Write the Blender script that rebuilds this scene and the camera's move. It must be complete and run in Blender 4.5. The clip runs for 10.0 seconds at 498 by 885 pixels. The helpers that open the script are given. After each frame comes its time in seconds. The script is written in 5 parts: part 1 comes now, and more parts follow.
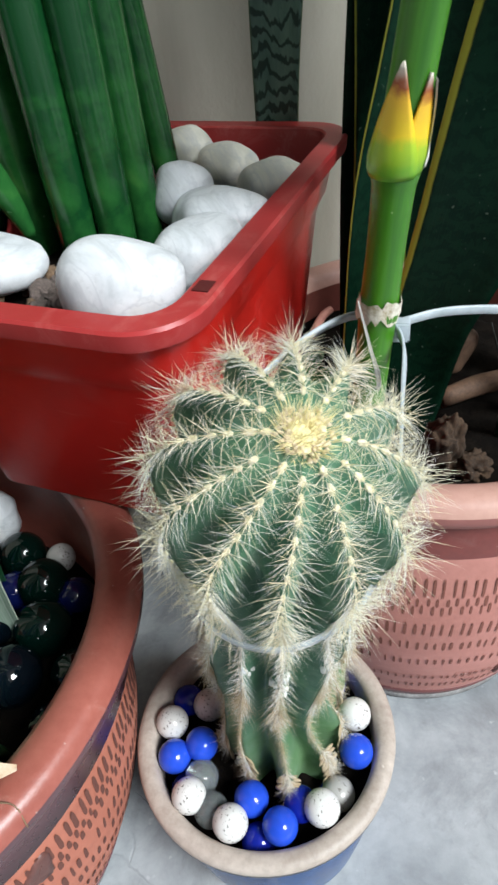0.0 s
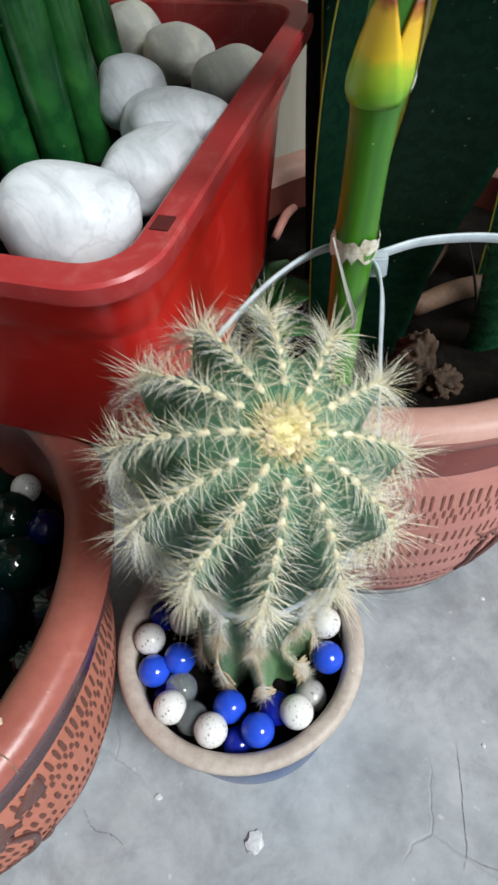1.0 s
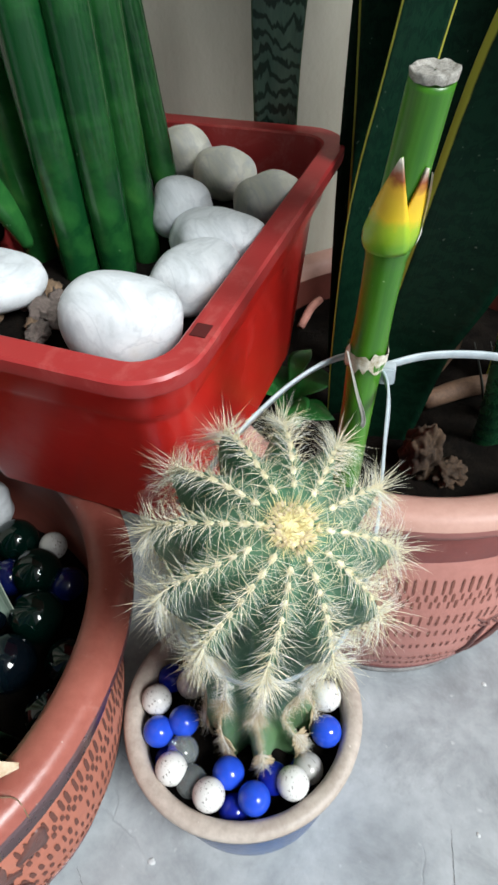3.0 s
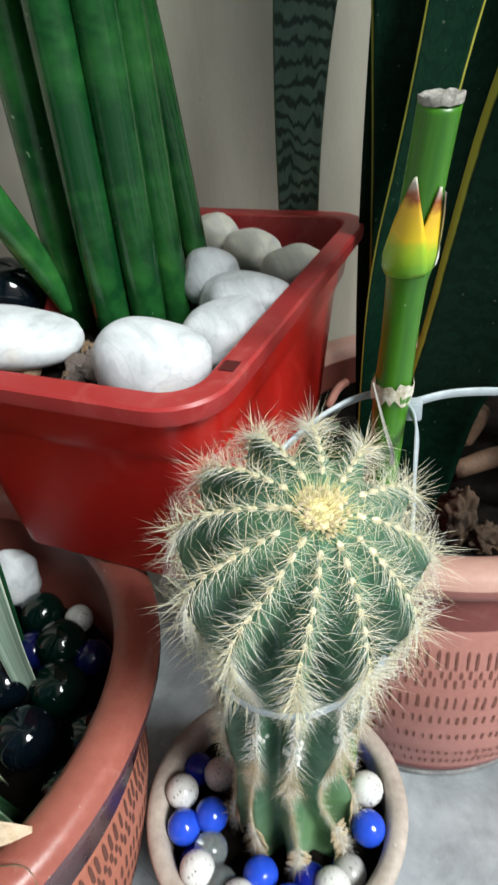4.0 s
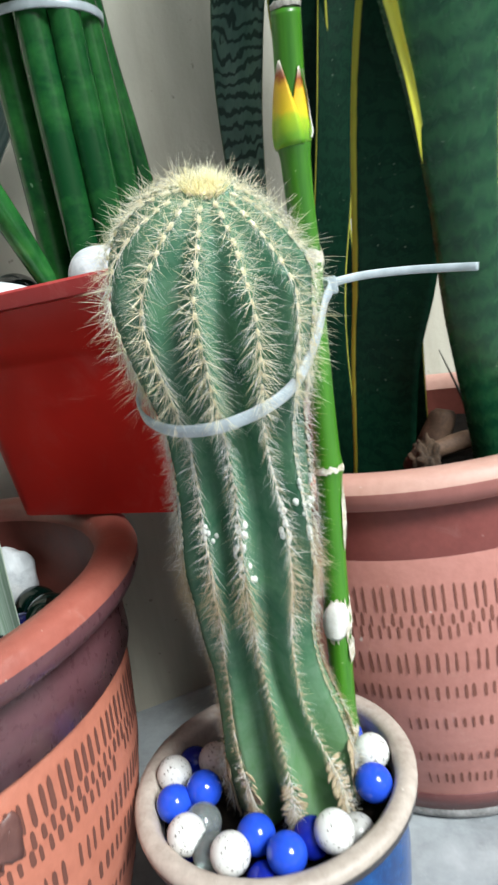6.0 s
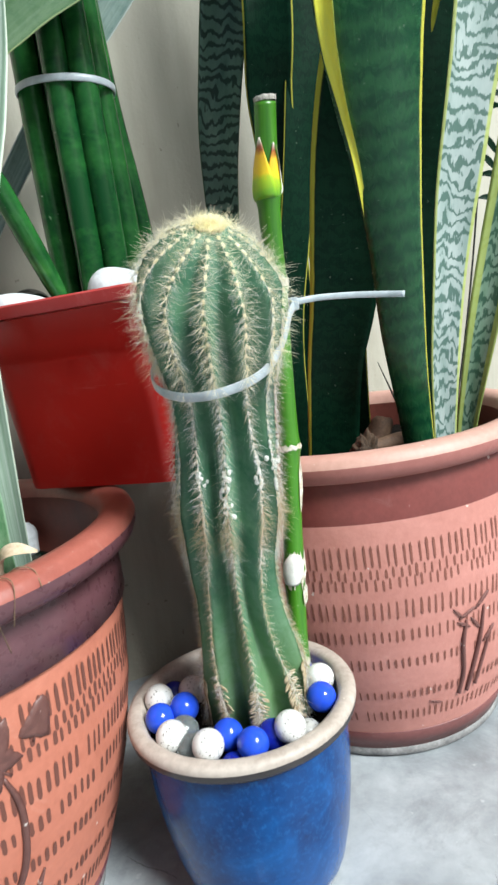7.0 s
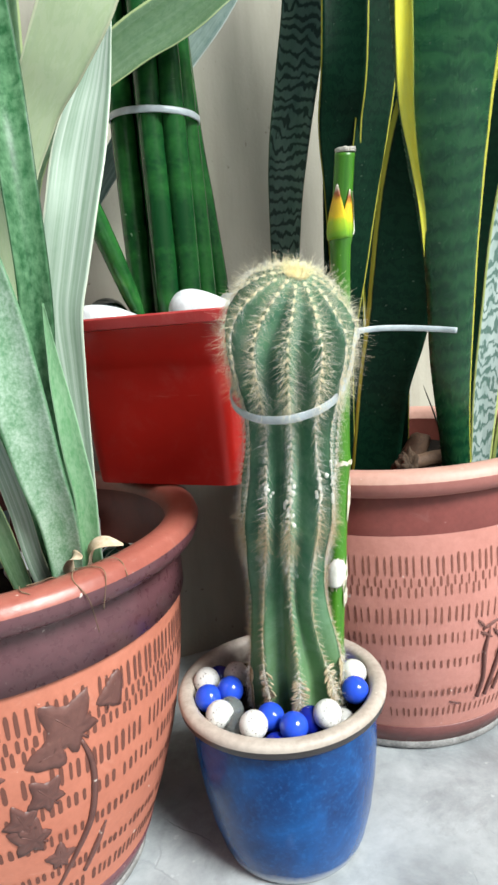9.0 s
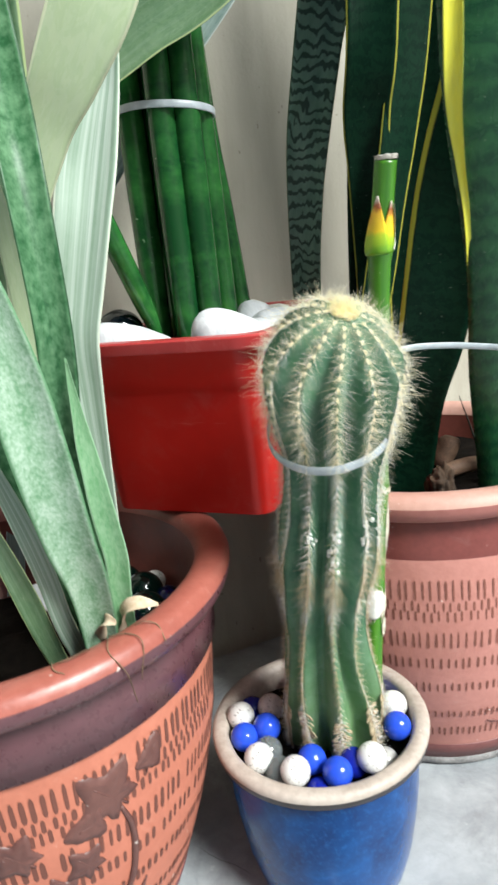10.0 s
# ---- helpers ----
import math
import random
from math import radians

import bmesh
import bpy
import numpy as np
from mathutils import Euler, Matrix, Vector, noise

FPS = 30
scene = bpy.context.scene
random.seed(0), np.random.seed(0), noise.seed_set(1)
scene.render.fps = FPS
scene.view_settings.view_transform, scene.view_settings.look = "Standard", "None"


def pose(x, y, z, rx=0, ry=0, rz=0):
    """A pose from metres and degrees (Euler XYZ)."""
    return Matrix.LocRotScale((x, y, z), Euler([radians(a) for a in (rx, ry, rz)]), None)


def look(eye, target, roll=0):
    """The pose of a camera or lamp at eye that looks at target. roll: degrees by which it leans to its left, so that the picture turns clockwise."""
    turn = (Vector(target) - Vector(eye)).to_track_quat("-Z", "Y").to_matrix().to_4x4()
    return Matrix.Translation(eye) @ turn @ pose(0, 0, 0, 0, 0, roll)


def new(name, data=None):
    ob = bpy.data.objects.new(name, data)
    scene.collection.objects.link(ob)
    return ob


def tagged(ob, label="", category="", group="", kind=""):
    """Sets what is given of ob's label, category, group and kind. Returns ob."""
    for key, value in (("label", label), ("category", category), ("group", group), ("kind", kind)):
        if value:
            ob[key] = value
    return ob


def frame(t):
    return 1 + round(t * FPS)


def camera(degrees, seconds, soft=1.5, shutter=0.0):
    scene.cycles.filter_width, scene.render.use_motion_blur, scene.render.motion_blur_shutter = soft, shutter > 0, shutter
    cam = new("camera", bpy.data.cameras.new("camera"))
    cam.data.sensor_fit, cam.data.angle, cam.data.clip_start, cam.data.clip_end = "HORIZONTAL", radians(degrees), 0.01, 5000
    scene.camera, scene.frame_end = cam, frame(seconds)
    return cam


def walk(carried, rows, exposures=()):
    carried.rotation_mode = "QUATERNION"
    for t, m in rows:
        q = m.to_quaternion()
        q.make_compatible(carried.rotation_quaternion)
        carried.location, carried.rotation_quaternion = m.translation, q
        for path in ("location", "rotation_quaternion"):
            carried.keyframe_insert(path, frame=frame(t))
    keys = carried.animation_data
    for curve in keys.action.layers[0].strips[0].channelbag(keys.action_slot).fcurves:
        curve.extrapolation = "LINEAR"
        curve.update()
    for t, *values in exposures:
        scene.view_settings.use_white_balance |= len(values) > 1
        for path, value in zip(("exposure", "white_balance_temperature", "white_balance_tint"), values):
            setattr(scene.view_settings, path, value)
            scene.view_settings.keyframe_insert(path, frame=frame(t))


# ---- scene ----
cam = camera(41.3, 10.0, soft=2.6, shutter=0.5)
PATH = [
    (0, (0.0432, 0.018, 0.5771), (-0.0698, 1.5463, -0.708), -6.81),
    (0.5, (0.0511, 0.028, 0.5738), (-0.0655, 1.489, -0.787), -8.43),
    (1, (0.0406, 0.048, 0.5892), (0.0165, 1.3112, -0.9612), -6.47),
    (1.5, (0.0359, 0.063, 0.5974), (-0.0094, 1.2857, -0.9847), -6.97),
    (2, (0.0424, 0.051, 0.6112), (-0.0118, 1.3488, -0.9096), -4.38),
    (2.5, (0.0428, 0.042, 0.6252), (-0.007, 1.3824, -0.8583), -3.28),
    (4, (0.0416, 0.008, 0.5902), (-0.101, 1.6501, -0.5426), -5.92),
    (4.5, (0.0429, -0.012, 0.5691), (-0.1396, 1.7651, -0.3301), -6.33),
    (5, (0.0595, -0.043, 0.5295), (-0.1958, 1.8364, -0.1051), -8.89),
    (5.5, (0.063, -0.07, 0.4874), (-0.2236, 1.837, -0.0429), -9.35),
    (6, (0.0712, -0.109, 0.4351), (-0.1123, 1.8259, -0.0368), -10.95),
    (7.3, (0.0458, -0.233, 0.4239), (0.0374, 1.73, 0.041), -8.24),
    (7.5, (0.0399, -0.236, 0.4261), (0.0142, 1.7252, 0.0348), -7.44),
    (8, (0.0393, -0.27, 0.4372), (0.0338, 1.6864, 0.022), -6.64),
    (8.5, (0.0387, -0.276, 0.4482), (-0.0138, 1.6913, 0.0918), -5.73),
    (9, (0.0279, -0.264, 0.4556), (-0.0567, 1.6906, 0.0402), -5.24),
    (9.5, (0.0197, -0.244, 0.4779), (-0.0463, 1.6949, -0.0081), -5.96),
    (10, (0.0046, -0.217, 0.5054), (-0.0804, 1.7056, -0.0391), -6.68),
]
walk(cam, [(t, look(eye, target, roll)) for t, eye, target, roll in PATH],
     exposures=((0.0, 0.37, 5950, 5), (1.0, 0.15, 6000, 5), (1.5, 0.17, 6000, 5), (2.5, 0.34, 6000, 5), (4.5, 0.34, 6150, 2),
                (5.5, 0.43, 6200, 1.5), (6.0, 0.64, 6000, 2), (7.5, 0.73, 6050, 2.5), (8.5, 0.76, 6200, 2.5), (10.0, 0.80, 6250, 4)))

# ---- light ----
world = bpy.data.worlds.new("world")
scene.world = world
world.use_nodes = True
wn = world.node_tree
sky = wn.nodes.new("ShaderNodeTexSky")
sky.sky_type = "NISHITA"
sky.sun_disc = False
SUN_AZ, SUN_EL = radians(131), radians(44)
sky.sun_elevation, sky.sun_rotation = SUN_EL, SUN_AZ
sky.air_density, sky.dust_density, sky.ozone_density = 1.0, 4.0, 1.0
wn.links.new(sky.outputs[0], wn.nodes["Background"].inputs[0])
wn.nodes["Background"].inputs[1].default_value = 0.033
sun = new("sun", bpy.data.lights.new("sun", "SUN"))
sun.data.energy, sun.data.angle, sun.data.color = 4.0, radians(21), (1.0, 0.985, 0.96)
sun_from = Vector((math.sin(SUN_AZ) * math.cos(SUN_EL), math.cos(SUN_AZ) * math.cos(SUN_EL), math.sin(SUN_EL)))
sun.matrix_world = look(sun_from * 5, (0, 0, 0))


# ---- material helpers ----
def mk(name, rough=0.5, metal=0.0, spec=0.5):
    m = bpy.data.materials.new(name)
    m.use_nodes = True
    b = m.node_tree.nodes["Principled BSDF"]
    b.inputs["Roughness"].default_value = rough
    b.inputs["Metallic"].default_value = metal
    b.inputs["Specular IOR Level"].default_value = spec
    return m, m.node_tree, b


def link(nt, a, b):
    nt.links.new(a, b)


def coords(nt, kind="Object"):
    return nt.nodes.new("ShaderNodeTexCoord").outputs[kind]


def scaled(nt, vec, s):
    n = nt.nodes.new("ShaderNodeMapping")
    n.inputs["Scale"].default_value = s
    link(nt, vec, n.inputs["Vector"])
    return n.outputs[0]


def grain(nt, vec, scale, detail=4.0, rough=0.55, distort=0.0):
    n = nt.nodes.new("ShaderNodeTexNoise")
    n.inputs["Scale"].default_value = scale
    n.inputs["Detail"].default_value = detail
    n.inputs["Roughness"].default_value = rough
    n.inputs["Distortion"].default_value = distort
    link(nt, vec, n.inputs["Vector"])
    return n.outputs["Fac"]


def ramp(nt, fac, stops):
    n = nt.nodes.new("ShaderNodeValToRGB")
    e = n.color_ramp.elements
    while len(e) < len(stops):
        e.new(0.5)
    for k, (p, c) in zip(e, stops):
        k.position = p
        k.color = (*c, 1) if len(c) == 3 else c
    link(nt, fac, n.inputs[0])
    return n.outputs[0]


def step(nt, fac, a, b):
    """0 below a, 1 above b."""
    n = nt.nodes.new("ShaderNodeMapRange")
    n.inputs["From Min"].default_value, n.inputs["From Max"].default_value = a, b
    link(nt, fac, n.inputs["Value"])
    return n.outputs[0]


def mixc(nt, fac, a, b):
    n = nt.nodes.new("ShaderNodeMix")
    n.data_type = "RGBA"
    for sock, v in ((n.inputs[0], fac), (n.inputs[6], a), (n.inputs[7], b)):
        if isinstance(v, (int, float)):
            sock.default_value = v
        elif isinstance(v, tuple):
            sock.default_value = (*v, 1)
        else:
            link(nt, v, sock)
    return n.outputs[2]


def calc(nt, op, a, b=None):
    n = nt.nodes.new("ShaderNodeMath")
    n.operation = op
    for sock, v in zip(n.inputs, (a, b)):
        if v is None:
            continue
        if isinstance(v, (int, float)):
            sock.default_value = v
        else:
            link(nt, v, sock)
    return n.outputs[0]


def relief(nt, b, height, strength=0.3, dist=0.002):
    n = nt.nodes.new("ShaderNodeBump")
    n.inputs["Strength"].default_value = strength
    n.inputs["Distance"].default_value = dist
    link(nt, height, n.inputs["Height"])
    link(nt, n.outputs[0], b.inputs["Normal"])


def plain(name, c1, c2, scale, rough=0.5, bump=0.2, dist=0.001, spec=0.5, fine=None):
    """A surface that wanders between two colours at two scales."""
    m, nt, b = mk(name, rough, 0, spec)
    v = coords(nt)
    big = grain(nt, v, scale, 5, 0.6)
    small = grain(nt, v, fine or scale * 9, 4, 0.6)
    f = calc(nt, "ADD", calc(nt, "MULTIPLY", big, 0.65), calc(nt, "MULTIPLY", small, 0.35))
    link(nt, ramp(nt, f, [(0.36, c1), (0.64, c2)]), b.inputs["Base Color"])
    rr = step(nt, small, 0.2, 0.8)
    rn = calc(nt, "ADD", calc(nt, "MULTIPLY", rr, 0.16), rough - 0.08)
    link(nt, rn, b.inputs["Roughness"])
    relief(nt, b, f, bump, dist)
    return m


# ---- materials ----
def floor_material():
    m, nt, b = mk("floor_concrete", 0.55)
    v = coords(nt)
    big = grain(nt, v, 4.5, 6, 0.65, 0.15)
    mid = grain(nt, v, 21, 7, 0.7, 0.25)
    fine = grain(nt, v, 160, 3, 0.6)
    c = ramp(nt, calc(nt, "ADD", calc(nt, "MULTIPLY", big, 0.5), calc(nt, "MULTIPLY", mid, 0.5)),
             [(0.33, (0.20, 0.21, 0.225)), (0.47, (0.32, 0.34, 0.355)), (0.62, (0.45, 0.47, 0.485))])
    warp = nt.nodes.new("ShaderNodeVectorMath")
    warp.operation = "MULTIPLY_ADD"
    nv = nt.nodes.new("ShaderNodeTexNoise")
    nv.inputs["Scale"].default_value = 9
    nv.inputs["Detail"].default_value = 5
    link(nt, v, nv.inputs["Vector"])
    link(nt, nv.outputs["Color"], warp.inputs[0])
    warp.inputs[1].default_value = (0.09, 0.09, 0)
    link(nt, v, warp.inputs[2])
    vo = nt.nodes.new("ShaderNodeTexVoronoi")
    vo.feature = "DISTANCE_TO_EDGE"
    vo.inputs["Scale"].default_value = 5.5
    link(nt, warp.outputs[0], vo.inputs["Vector"])
    crack = calc(nt, "SUBTRACT", 1.0, step(nt, vo.outputs["Distance"], 0.002, 0.008))
    gate = step(nt, grain(nt, v, 6, 2), 0.46, 0.56)
    crack = calc(nt, "MULTIPLY", crack, gate)
    c = mixc(nt, calc(nt, "MULTIPLY", crack, 0.25), c, (0.16, 0.165, 0.17))
    spots = step(nt, grain(nt, v, 75, 2, 0.5), 0.70, 0.76)
    c = mixc(nt, calc(nt, "MULTIPLY", spots, 0.35), c, (0.75, 0.76, 0.77))
    dirt = step(nt, grain(nt, v, 31, 5, 0.7, 1.5), 0.60, 0.75)
    c = mixc(nt, calc(nt, "MULTIPLY", dirt, 0.3), c, (0.20, 0.205, 0.21))
    grime = step(nt, grain(nt, v, 9, 6, 0.72, 0.8), 0.52, 0.72)
    c = mixc(nt, calc(nt, "MULTIPLY", grime, 0.62), c, (0.13, 0.135, 0.14))
    link(nt, c, b.inputs["Base Color"])
    link(nt, ramp(nt, mid, [(0.3, (0.42, 0.42, 0.42)), (0.7, (0.66, 0.66, 0.66))]), b.inputs["Roughness"])
    relief(nt, b, calc(nt, "SUBTRACT", calc(nt, "ADD", mid, calc(nt, "MULTIPLY", fine, 0.3)), crack), 0.25, 0.0015)
    return m


def wall_material():
    m, nt, b = mk("wall_paint", 0.75)
    v = coords(nt)
    big = grain(nt, v, 4, 5, 0.6, 0.4)
    drip = grain(nt, scaled(nt, v, (26, 26, 3)), 1.0, 4, 0.6)
    fine = grain(nt, v, 220, 3, 0.6)
    c = ramp(nt, calc(nt, "ADD", calc(nt, "MULTIPLY", big, 0.5), calc(nt, "MULTIPLY", drip, 0.5)),
             [(0.32, (0.32, 0.295, 0.235)), (0.5, (0.415, 0.39, 0.32)), (0.68, (0.48, 0.455, 0.38))])
    specks = step(nt, grain(nt, v, 95, 2, 0.5), 0.735, 0.76)
    c = mixc(nt, calc(nt, "MULTIPLY", specks, 0.5), c, (0.12, 0.10, 0.08))
    link(nt, c, b.inputs["Base Color"])
    relief(nt, b, calc(nt, "ADD", fine, calc(nt, "MULTIPLY", grain(nt, v, 28, 4), 1.5)), 0.3, 0.0012)
    return m


def clay_material(name, c1, c2, pale, gloss):
    m, nt, b = mk(name, gloss)
    v = coords(nt)
    big = grain(nt, v, 14, 5, 0.6, 0.3)
    fine = grain(nt, v, 170, 4, 0.65)
    c = ramp(nt, calc(nt, "ADD", calc(nt, "MULTIPLY", big, 0.6), calc(nt, "MULTIPLY", fine, 0.4)), [(0.35, c1), (0.65, c2)])
    bloom = step(nt, grain(nt, v, 42, 6, 0.75, 0.8), 0.60, 0.82)
    c = mixc(nt, calc(nt, "MULTIPLY", bloom, 0.45), c, pale)
    chips = step(nt, grain(nt, v, 130, 2, 0.5), 0.735, 0.765)
    c = mixc(nt, calc(nt, "MULTIPLY", chips, 0.7), c, (0.72, 0.66, 0.6))
    link(nt, c, b.inputs["Base Color"])
    link(nt, calc(nt, "ADD", calc(nt, "MULTIPLY", fine, 0.25), gloss - 0.1), b.inputs["Roughness"])
    relief(nt, b, calc(nt, "ADD", fine, big), 0.25, 0.0008)
    return m


def red_plastic(name="red_plastic", dusty=0.16, tones=((0.46, 0.010, 0.007), (0.57, 0.018, 0.012))):
    m, nt, b = mk(name, 0.5, 0, 0.40)
    v = coords(nt)
    big = grain(nt, v, 11, 4, 0.6)
    fine = grain(nt, v, 260, 3, 0.6)
    c = ramp(nt, big, [(0.3, tones[0]), (0.7, tones[1])])
    dust = step(nt, grain(nt, v, 36, 6, 0.75, 0.5), 0.52, 0.85)
    dust = calc(nt, "ADD", dust, max(0.0, dusty - 0.4) * 0.5)
    c = mixc(nt, calc(nt, "MULTIPLY", dust, dusty), c, (0.60, 0.22, 0.19))
    scuff = step(nt, grain(nt, scaled(nt, v, (20, 20, 190)), 1.0, 3, 0.6), 0.70, 0.78)
    c = mixc(nt, calc(nt, "MULTIPLY", scuff, 0.18), c, (0.75, 0.3, 0.25))
    link(nt, c, b.inputs["Base Color"])
    link(nt, calc(nt, "ADD", calc(nt, "MULTIPLY", dust, 0.25), 0.34), b.inputs["Roughness"])
    relief(nt, b, fine, 0.12, 0.0004)
    return m


def pebble_material(name="white_pebble", body=(0.58, 0.60, 0.62), pale=(0.72, 0.73, 0.745)):
    m, nt, b = mk(name, 0.5)
    v = coords(nt)
    inf = nt.nodes.new("ShaderNodeObjectInfo").outputs["Random"]
    big = grain(nt, v, 34, 5, 0.6, 0.7)
    fine = grain(nt, v, 210, 5, 0.65)
    c = ramp(nt, big, [(0.28, (0.38, 0.40, 0.41)), (0.45, body), (0.66, pale)])
    rust = step(nt, grain(nt, v, 22, 4, 0.6, 0.4), 0.58, 0.76)
    c = mixc(nt, calc(nt, "MULTIPLY", rust, calc(nt, "ADD", 0.25, calc(nt, "MULTIPLY", inf, 0.65))), c, (0.55, 0.45, 0.30))
    vein = calc(nt, "SUBTRACT", 1.0, step(nt, calc(nt, "ABSOLUTE", calc(nt, "SUBTRACT", grain(nt, v, 26, 4, 0.5, 1.2), 0.5)), 0.0, 0.03))
    c = mixc(nt, calc(nt, "MULTIPLY", vein, 0.32), c, (0.36, 0.38, 0.41))
    pit = step(nt, fine, 0.54, 0.70)
    c = mixc(nt, calc(nt, "MULTIPLY", pit, 0.4), c, (0.40, 0.41, 0.42))
    link(nt, c, b.inputs["Base Color"])
    b.inputs["Subsurface Weight"].default_value = 0.15
    b.inputs["Subsurface Radius"].default_value = (0.006, 0.006, 0.006)
    relief(nt, b, calc(nt, "ADD", fine, big), 0.2, 0.0006)
    return m


def leaf_material(name, dark, mid, pale, amount, edge, edge_from, scale=1.0, gloss=0.35, stripes=0.0, spec=0.5, side=0, wild=3.4, cut=(0.16, 0.30)):
    """Blade with jagged cross bands; u runs across it (0 to 1), v along it in decimetres."""
    m, nt, b = mk(name, gloss, 0, spec)
    uv = coords(nt, "UV")
    sep = nt.nodes.new("ShaderNodeSeparateXYZ")
    link(nt, uv, sep.inputs[0])
    u, v = sep.outputs[0], sep.outputs[1]
    obj = coords(nt)
    wob = grain(nt, scaled(nt, uv, (5.0, 9 * scale, 1)), 1.0, 5, 0.65, 0.8)
    jag = grain(nt, scaled(nt, uv, (22.0, 5 * scale, 1)), 1.0, 3, 0.6)
    ph = calc(nt, "ADD", calc(nt, "MULTIPLY", v, 7.5 * scale), calc(nt, "ADD", calc(nt, "MULTIPLY", wob, wild), calc(nt, "MULTIPLY", jag, 0.7)))
    tri = calc(nt, "ABSOLUTE", calc(nt, "SUBTRACT", calc(nt, "FRACT", ph), 0.5))
    band = step(nt, tri, *cut)
    soft = grain(nt, scaled(nt, uv, (3, 4, 1)), 1.0, 5, 0.6)
    c = mixc(nt, soft, dark, mid)
    c = mixc(nt, calc(nt, "MULTIPLY", band, amount), c, pale)
    if stripes:
        st = grain(nt, scaled(nt, uv, (8.5, 0.18, 1)), 1.0, 3, 0.6)
        c = mixc(nt, calc(nt, "MULTIPLY", step(nt, st, 0.40, 0.56), stripes), c, (0.31, 0.385, 0.32))
        c = mixc(nt, calc(nt, "MULTIPLY", step(nt, st, 0.54, 0.68), stripes), c, (0.46, 0.52, 0.465))
    off = calc(nt, "MULTIPLY", calc(nt, "SUBTRACT", u, 0.5), 2.0 * side if side else 2.0)
    if not side:
        off = calc(nt, "ABSOLUTE", off)
    c = mixc(nt, step(nt, calc(nt, "ADD", off, calc(nt, "MULTIPLY", calc(nt, "SUBTRACT", soft, 0.5), 0.06)), edge_from, edge_from + 0.03), c, edge)
    sp = step(nt, grain(nt, obj, 330, 2, 0.5), 0.735, 0.76)
    c = mixc(nt, calc(nt, "MULTIPLY", sp, 0.22), c, (0.35, 0.42, 0.32))
    link(nt, c, b.inputs["Base Color"])
    fib = grain(nt, scaled(nt, uv, (60, 1.5, 1)), 1.0, 3, 0.6)
    link(nt, calc(nt, "ADD", calc(nt, "MULTIPLY", wob, 0.2), gloss - 0.1), b.inputs["Roughness"])
    relief(nt, b, calc(nt, "ADD", fib, calc(nt, "MULTIPLY", wob, 0.5)), 0.25, 0.0008)
    return m


def banded_material(name="banded_blade", tones=((0.062, 0.125, 0.095), (0.105, 0.185, 0.143), (0.165, 0.255, 0.200)), ink=(0.008, 0.028, 0.020), edge=(0.07, 0.12, 0.06), edge_from=0.93, often=9.0, wild=1.0):
    """Grey-green blade with dark scalloped cross bands; u runs across it, v along it in decimetres."""
    m, nt, b = mk(name, 0.42, 0, 0.4)
    uv = coords(nt, "UV")
    sep = nt.nodes.new("ShaderNodeSeparateXYZ")
    link(nt, uv, sep.inputs[0])
    u, v = sep.outputs[0], sep.outputs[1]
    slow = grain(nt, scaled(nt, uv, (1.2, 2.2, 1)), 1.0, 3, 0.55)
    scallop = grain(nt, scaled(nt, uv, (5.5, 3.2, 1)), 1.0, 3, 0.5, 0.3)
    jag = grain(nt, scaled(nt, uv, (26, 14, 1)), 1.0, 3, 0.6)
    ph = calc(nt, "ADD", calc(nt, "MULTIPLY", v, often), calc(nt, "ADD", calc(nt, "MULTIPLY", slow, 3.2 * wild), calc(nt, "ADD", calc(nt, "MULTIPLY", scallop, 1.7), calc(nt, "MULTIPLY", jag, 0.28 * wild * wild))))
    tri = calc(nt, "ABSOLUTE", calc(nt, "SUBTRACT", calc(nt, "FRACT", ph), 0.5))
    dark = calc(nt, "SUBTRACT", 1.0, step(nt, calc(nt, "ADD", tri, calc(nt, "MULTIPLY", calc(nt, "SUBTRACT", slow if wild < 1.5 else scallop, 0.5), 0.35 * wild)), 0.15, 0.24))
    soft = grain(nt, scaled(nt, uv, (2.5, 1.6, 1)), 1.0, 5, 0.6)
    c = ramp(nt, soft, list(zip((0.3, 0.5, 0.7), tones)))
    c = mixc(nt, calc(nt, "MULTIPLY", dark, 0.9), c, ink)
    off = calc(nt, "ABSOLUTE", calc(nt, "MULTIPLY", calc(nt, "SUBTRACT", u, 0.5), 2.0))
    c = mixc(nt, calc(nt, "MULTIPLY", step(nt, off, edge_from, edge_from + 0.04), 0.85), c, edge)
    link(nt, c, b.inputs["Base Color"])
    fib = grain(nt, scaled(nt, uv, (60, 1.5, 1)), 1.0, 3, 0.6)
    relief(nt, b, calc(nt, "ADD", fib, calc(nt, "MULTIPLY", soft, 0.5)), 0.25, 0.0008)
    return m


